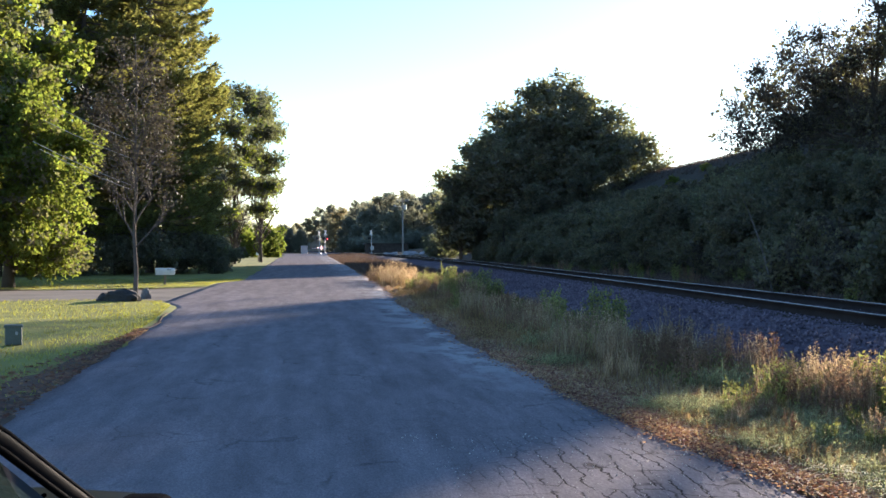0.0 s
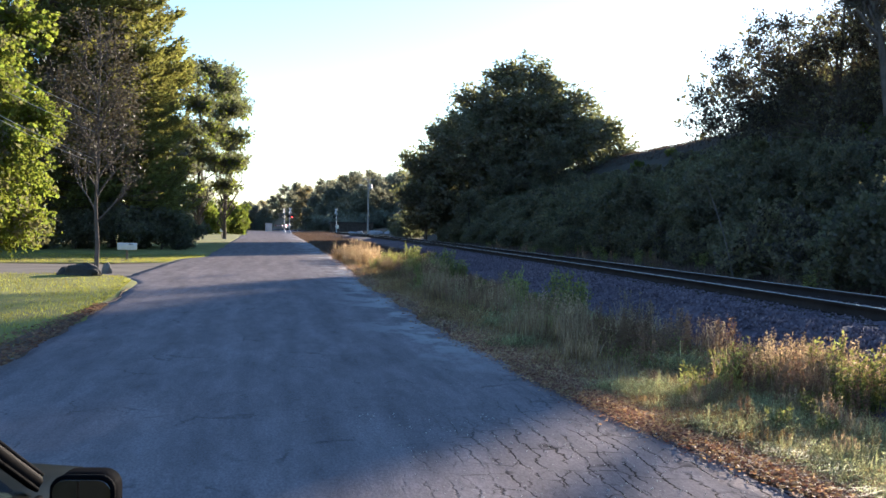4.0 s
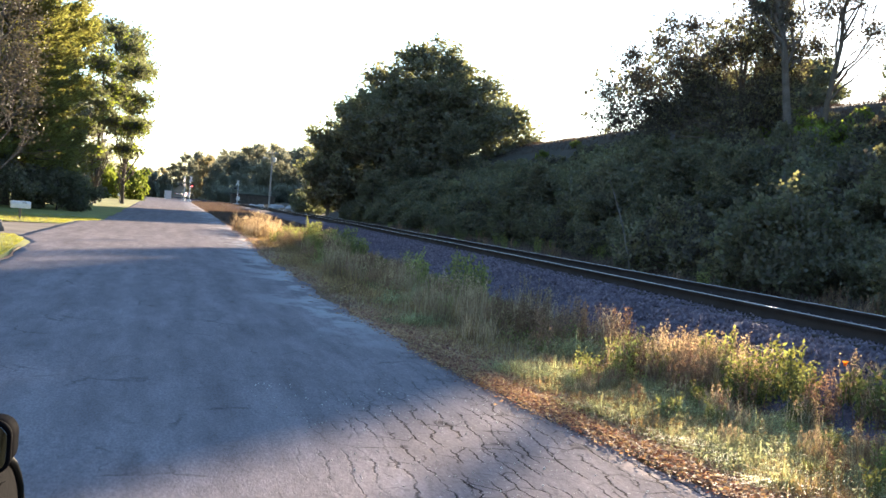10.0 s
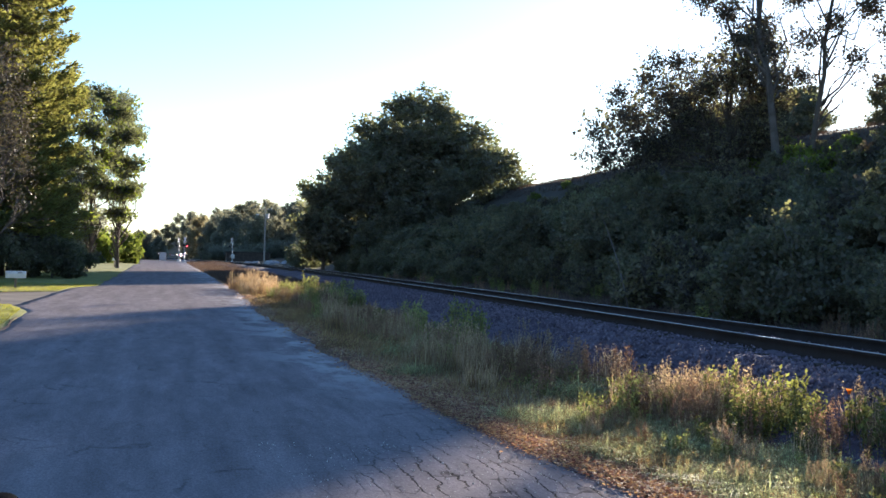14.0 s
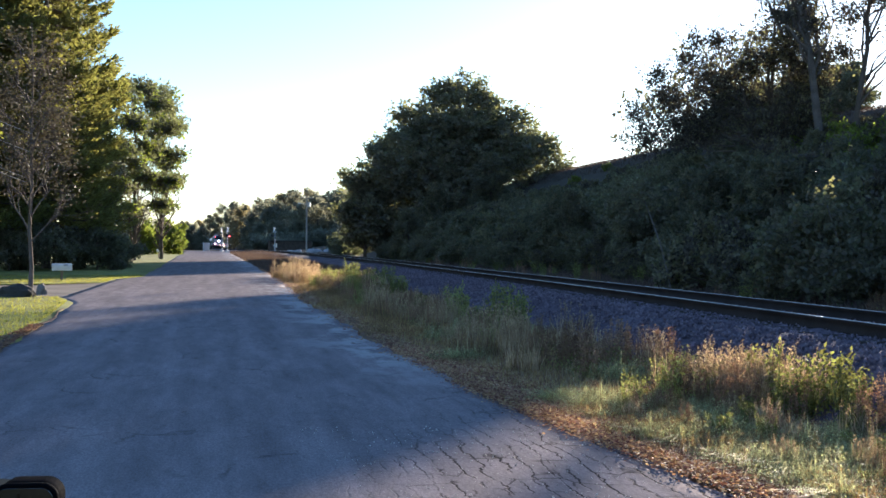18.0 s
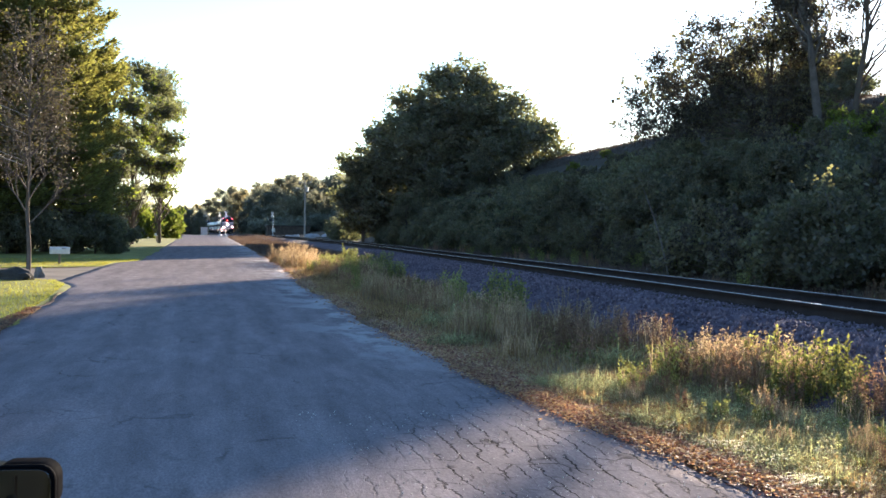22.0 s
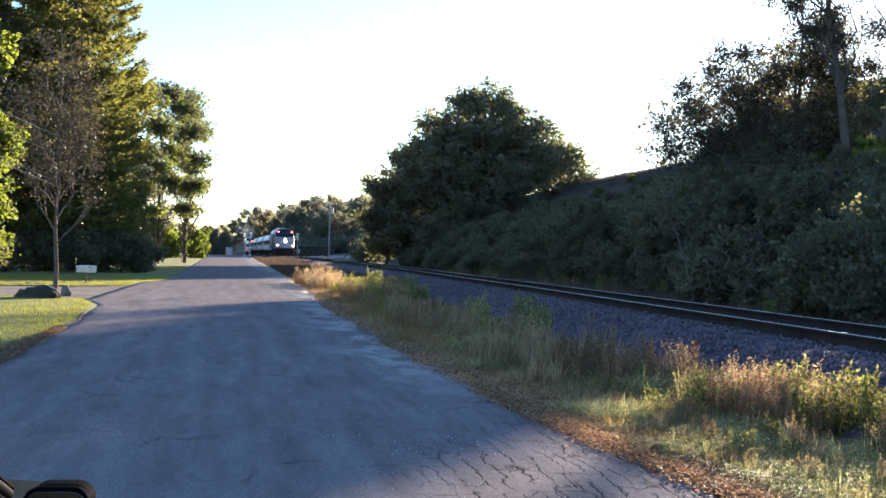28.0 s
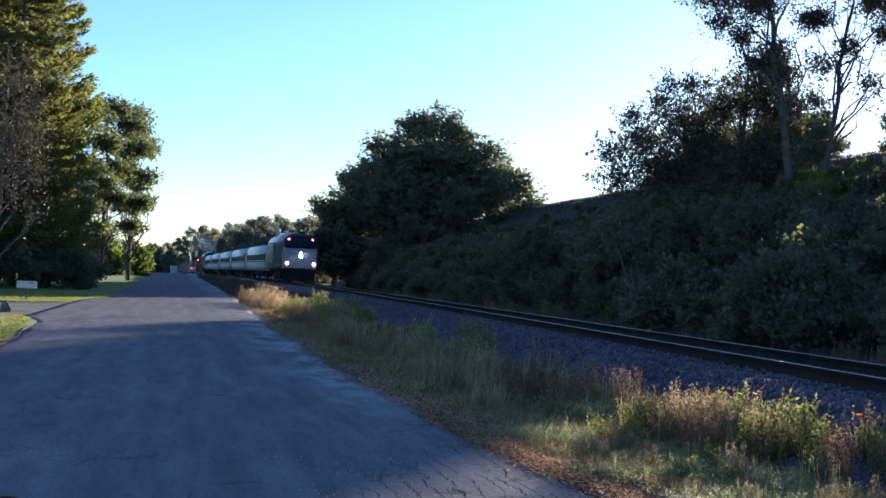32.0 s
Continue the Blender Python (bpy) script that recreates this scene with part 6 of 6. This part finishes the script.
for s in (-1, 1):
    part("tail_lamp", box(0.34, 0.06, 0.16, (0.60 * s, -2.22, 0.80), 0.02), RED_PAINT, car, "red tail lamp")
    part("headlamp", box(0.36, 0.10, 0.14, (0.56 * s, 2.16, 0.60), 0.03), CHROME, car, "clear headlamp")
part("wiper", fast_mesh("wiper", *tube([(0.2, 0.98, 0.90), (0.55, 0.97, 0.895), (0.66, 0.86, 0.965)], [0.008] * 3, 5), RUBBER), None, car)
part("bumper", box(1.5, 0.12, 0.2, (0, -2.26, 0.5), 0.05), CAR_PAINT, car)

# ---- train ----
STAINLESS = mat("stainless_steel", (0.52, 0.55, 0.55), 0.45, 0.55, vary=0.12, scale=1.2, bump=0.05)
LOCO_GREY = mat("loco_grey_paint", (0.16, 0.167, 0.18), 0.45, 0.2, vary=0.15, scale=1.0, bump=0.05)
LOCO_DARK = mat("loco_dark_paint", (0.035, 0.04, 0.055), 0.5, vary=0.3, scale=1.2, bump=0.05)
NOSE_PALE = mat("loco_pale_nose", (0.29, 0.30, 0.32), 0.5, 0.1, vary=0.15, scale=1.0, bump=0.05)
UNDERGEAR = mat("undergear", (0.03, 0.027, 0.025), 0.85, vary=0.4, scale=2, bump=0.3)
TRAIN_GLASS = mat("dark_train_glass", (0.015, 0.018, 0.02), 0.4, vary=0.1, scale=1, bump=0.0, spec=0.12)
TRAIN_DARK = mat("dark_window_band", (0.05, 0.055, 0.06), 0.6, vary=0.2, scale=2, bump=0.0, spec=0.1)
STRIPE_BLUE = mat("blue_stripe", (0.03, 0.07, 0.20), 0.45, vary=0.15, scale=2, bump=0.0)
matt(TRAIN_GLASS, TRAIN_DARK, LOCO_DARK, LOCO_GREY, STRIPE_BLUE, UNDERGEAR)
HEAD_LAMP = glow("white_headlight", (1.0, 0.90, 0.82), 30.0)
DITCH_LAMP = glow("pinkish_ditch_light", (1.0, 0.42, 0.40), 22.0)
MARKER = glow("red_marker_light", (1.0, 0.04, 0.05), 14.0)


def shell(profile, length, bm=None):
    """A body of constant section along y, open profile closed at its foot; x, z pairs of the right half."""
    prof = profile + [(-x, z) for x, z in profile[::-1]]
    bm = bm or bmesh.new()
    rings = [[bm.verts.new((x, y, z)) for x, z in prof] for y in (-length / 2, length / 2)]
    k = len(prof)
    for i in range(k):
        f = bm.faces.new((rings[0][i], rings[0][(i + 1) % k], rings[1][(i + 1) % k], rings[1][i]))
        f.smooth = True
    bm.faces.new(rings[0][::-1])
    bm.faces.new(rings[1])
    bmesh.ops.recalc_face_normals(bm, faces=bm.faces)
    return bm


def bogie(parent, y, heavy=False):
    b = part("bogie", box(2.3, 2.9, 0.35, (0, 0, 0.55), 0.06), UNDERGEAR, parent, "dark wheel truck", pose(0, y, 0))
    for wy in (-1.25, 1.25):
        for s in (-1, 1):
            part("wheel", rod(0.48, 0.48, 0.13, Matrix.Translation((0.68 * s, wy, 0.48)) @ Matrix.Rotation(radians(90 * s), 4, "Y"), 18), UNDERGEAR, b)
    return b


def coach(label):
    t = thing("passenger_coach", label, "train coach", "train")
    prof = [(1.38, 0.95), (1.50, 1.25), (1.55, 1.9), (1.54, 2.6), (1.46, 3.2), (1.25, 3.6), (0.85, 3.83), (0.4, 3.9)]
    part("body", shell(prof, 25.4), STAINLESS, t)
    for s in (-1, 1):
        part("window_band", box(0.02, 23.0, 0.66, (1.552 * s, 0, 2.42), 0.004), TRAIN_DARK, t, "dark band between the windows")
        for k in range(14):
            part("window", box(0.03, 1.15, 0.5, (1.556 * s, -9.4 + k * 1.45, 2.42), 0.01), TRAIN_GLASS, t)
        for y in (-11.6, 11.6):
            part("door", box(0.03, 0.8, 1.95, (1.54 * s, y, 2.05), 0.01), LOCO_DARK, t)
        for k in range(4):
            part("rib", box(0.02, 25.0, 0.05, (1.535 * s, 0, 1.35 + 0.14 * k), 0.005), STAINLESS, t)
        part("stripe", box(0.02, 25.2, 0.14, (1.56 * s, 0, 1.95), 0.003), STRIPE_BLUE, t)
    for s in (-1, 1):
        part("gangway", box(1.1, 0.7, 2.3, (0, 12.9 * s, 2.15), 0.05), UNDERGEAR, t)
        bogie(t, 9.1 * s)
    part("underframe", box(2.4, 12.0, 0.55, (0, 0, 0.72), 0.08), UNDERGEAR, t)
    return t


def cab_unit(label, front_lights=True):
    """Boxy cab unit: full-width nose, dark windscreen band, pale roof; its nose points to -y."""
    t = thing("locomotive", label, "locomotive", "train")
    prof = [(1.42, 1.2), (1.56, 1.3), (1.57, 3.55), (1.42, 4.0), (1.15, 4.4), (0.6, 4.58), (0.2, 4.6)]
    L = 16.6
    part("body", shell(prof, L - 1.4), LOCO_GREY, t, at=pose(0, 0.7, 0))
    y0 = -L / 2
    # nose in two steps: lower face upright, windscreen band raked back
    bm = bmesh.new()
    secs = [(y0 + 0.0, [(1.40, 1.32), (1.46, 1.45), (1.46, 2.85), (1.36, 2.98)]), (y0 + 0.35, [(1.50, 1.25), (1.56, 1.35), (1.56, 3.05), (1.46, 3.18)]), (y0 + 1.42, [(1.55, 1.22), (1.57, 1.35), (1.57, 3.3), (1.5, 3.5)])]
    rings = [[bm.verts.new((x, y, z)) for x, z in sec + [(-x, z) for x, z in sec[::-1]]] for y, sec in secs]
    for a, b in zip(rings, rings[1:]):
        for i in range(8):
            bm.faces.new((a[i], a[(i + 1) % 8], b[(i + 1) % 8], b[i]))
    bm.faces.new(rings[0][::-1])
    bmesh.ops.recalc_face_normals(bm, faces=bm.faces)
    part("nose", bm, NOSE_PALE, t, "pale grey full-width nose")
    bm = bmesh.new()
    secs = [(y0 + 0.42, [(1.46, 3.12), (1.40, 3.4), (1.25, 3.7), (0.8, 3.78)]), (y0 + 0.75, [(1.52, 3.15), (1.48, 3.75), (1.2, 4.2), (0.7, 4.36)]), (y0 + 1.42, [(1.55, 3.2), (1.46, 3.95), (1.16, 4.38), (0.6, 4.56)])]
    rings = [[bm.verts.new((x, y, z)) for x, z in sec + [(-x, z) for x, z in sec[::-1]]] for y, sec in secs]
    for a, b in zip(rings, rings[1:]):
        for i in range(8):
            bm.faces.new((a[i], a[(i + 1) % 8], b[(i + 1) % 8], b[i]))
    bm.faces.new(rings[0][::-1])
    bmesh.ops.recalc_face_normals(bm, faces=bm.faces)
    part("cab_front", bm, LOCO_DARK, t, "dark cab front above the nose")
    for s in (-1, 1):
        part("windscreen", box(1.0, 0.04, 0.52, (0.68 * s, y0 + 0.44, 3.42), 0.01, turn=Matrix.Rotation(radians(-12), 4, "X")), TRAIN_GLASS, t)
        part("side_window", box(0.04, 0.7, 0.55, (1.56 * s, y0 + 1.9, 3.3), 0.01), TRAIN_GLASS, t)
        part("cab_door", box(0.04, 0.7, 1.9, (1.575 * s, y0 + 2.9, 2.5), 0.01), LOCO_DARK, t)
        part("baggage_door", box(0.04, 2.4, 2.3, (1.575 * s, 0.8, 2.5), 0.01), LOCO_DARK, t, "dark roll-up baggage door")
        part("stripe", box(0.03, L - 3, 0.3, (1.575 * s, 0.7, 1.65), 0.004), STRIPE_BLUE, t)
        for k in range(6):
            part("grille", box(0.05, 1.0, 0.5, (1.52 * s, 2.6 + k * 0.95 - 1.0, 3.6), 0.01), LOCO_DARK, t)
        part("ditch_light", rod(0.11, 0.11, 0.06, Matrix.Translation((1.26 * s, y0 + 0.02, 1.75)) @ Matrix.Rotation(radians(90), 4, "X"), 16), DITCH_LAMP if front_lights else TRAIN_GLASS, t, "round ditch light low on the nose")
        part("marker_light", rod(0.09, 0.09, 0.06, Matrix.Translation((1.12 * s, y0 + 0.64, 4.02)) @ Matrix.Rotation(radians(90), 4, "X"), 14), MARKER if front_lights else TRAIN_GLASS, t, "red marker light")
        part("handrail", rod(0.02, 0.02, 1.3, Matrix.Translation((1.6 * s, y0 + 1.45, 1.6)), 6), GALV, t)
        part("step", box(0.35, 0.4, 0.5, (1.3 * s, y0 + 1.2, 0.95), 0.03), UNDERGEAR, t)
    lamp = part("headlight", box(0.36, 0.10, 0.62, (0, y0 - 0.02, 2.55), 0.04), LOCO_DARK, t, "headlight housing")
    for s in (-1, 1):
        part("headlight_lens", rod(0.125, 0.125, 0.05, Matrix.Translation((0, y0 - 0.06, 2.55 + 0.13 * s)) @ Matrix.Rotation(radians(90), 4, "X"), 16), HEAD_LAMP if front_lights else TRAIN_GLASS, lamp)
    # pale roof shell; its tone also carries the light on the roof slope
    part("roof", shell([(1.565, 3.62), (1.46, 4.03), (1.18, 4.43), (0.6, 4.61), (0.2, 4.63)], L - 2.4), STAINLESS, t, "pale metal roof", pose(0, 1.0, 0))
    part("roof_hatch", box(1.6, 8.0, 0.22, (0, 1.5, 4.66), 0.05), STAINLESS, t)
    part("horn", box(0.5, 0.5, 0.25, (0.3, y0 + 2.6, 4.72), 0.05), LOCO_DARK, t)
    part("pilot", box(2.8, 0.3, 1.05, (0, y0 + 0.2, 0.70), 0.06), UNDERGEAR, t, "dark pilot plate")
    part("coupler", box(0.3, 0.7, 0.3, (0, y0 - 0.2, 0.85), 0.05), UNDERGEAR, t)
    part("underframe", box(2.6, L - 1.2, 0.35, (0, 0, 1.1), 0.05), UNDERGEAR, t)
    part("fuel_tank", box(2.6, 6.0, 0.85, (0, 0.2, 0.62), 0.15), UNDERGEAR, t)
    bogie(t, -5.3)
    bogie(t, 5.6)
    return t


LEAD = cab_unit("grey cab unit with a pale nose and bright headlights")
COACHES = [coach("silver stainless passenger coach with dark windows")]
for _ in range(4):
    COACHES.append(copy_thing(COACHES[0], pose(0, 0, 0)))
TAIL = cab_unit("dark locomotive pushing at the train's tail", False)

# places along the track by running length
py = np.arange(40.0, 1140.0, 0.5)
pp = np.stack([track_x(py), py, rail_z(py)], -1)
pl = np.concatenate([[0], np.cumsum(np.linalg.norm(np.diff(pp, axis=0), axis=1))])
NOSE_AT_END, SPEED = float(np.interp(113.5, py, pl)), 23.0


def vehicle_pose(nose, half, axle):
    """Pose of a vehicle whose nose is that far along the track: both trucks stand on the rails."""
    c = nose + half
    a = np.array([np.interp(c - axle, pl, pp[:, k]) for k in range(3)])
    b = np.array([np.interp(c + axle, pl, pp[:, k]) for k in range(3)])
    d, m = b - a, (a + b) / 2
    return pose(m[0], m[1], m[2] + 0.002, math.degrees(math.atan2(d[2], d[1])), 0, -math.degrees(math.atan2(d[0], d[1])))


# faint diesel exhaust over the tail: soft puffs that ride along
SMOKE = bpy.data.materials.new("thin_exhaust")
SMOKE.use_nodes = True
st = SMOKE.node_tree
sb = st.nodes["Principled BSDF"]
sb.inputs["Base Color"].default_value = (0.85, 0.86, 0.87, 1)
sb.inputs["Roughness"].default_value, sb.inputs["Specular IOR Level"].default_value = 1.0, 0.0
smx, str_ = st.nodes.new("ShaderNodeMixShader"), st.nodes.new("ShaderNodeBsdfTransparent")
sno = st.nodes.new("ShaderNodeTexNoise")
sno.inputs["Scale"].default_value = 0.9
srm = st.nodes.new("ShaderNodeMapRange")
srm.inputs[1].default_value, srm.inputs[2].default_value, srm.inputs[3].default_value, srm.inputs[4].default_value = 0.35, 0.8, 0.0, 0.14
st.links.new(sno.outputs[0], srm.inputs[0])
st.links.new(srm.outputs[0], smx.inputs[0])
st.links.new(str_.outputs[0], smx.inputs[1])
st.links.new(sb.outputs[0], smx.inputs[2])
st.links.new(smx.outputs[0], st.nodes["Material Output"].inputs[0])
PUFF = thing("exhaust_smoke", "thin grey diesel exhaust over the last locomotive", "smoke")
for k, (x, y, z, r) in enumerate(((0.0, 1.0, 5.6, 1.0), (-0.5, 6.5, 6.6, 1.5), (-1.2, 13.5, 7.4, 2.0))):
    bm = bmesh.new()
    bmesh.ops.create_icosphere(bm, subdivisions=3, radius=1.0)
    for v in bm.verts:
        v.co *= 1 + 0.4 * noise.noise(v.co * 1.3 + Vector((k, 0, 0)))
        v.co = Vector((v.co.x * 1.3, v.co.y * 2.0, v.co.z * 1.1)) * r
    for f in bm.faces:
        f.smooth = True
    part("puff", bm, SMOKE, PUFF, at=pose(x, y, z))


def motions():
    """The train runs in along the track at an even speed."""
    times = [0.5 * k for k in range(65)]
    lengths = [(LEAD, 16.6, 5.4)] + [(c, 26.4, 9.1) for c in COACHES] + [(TAIL, 16.8, 5.4)]
    back = 0.0
    for ob, length, axle in lengths:
        walk(ob, [(t, vehicle_pose(NOSE_AT_END + SPEED * (32 - t) + back, length / 2, axle)) for t in times])
        if ob is TAIL:
            walk(PUFF, [(t, vehicle_pose(NOSE_AT_END + SPEED * (32 - t) + back, length / 2, axle)) for t in times])
        back += length + 0.4


motions()
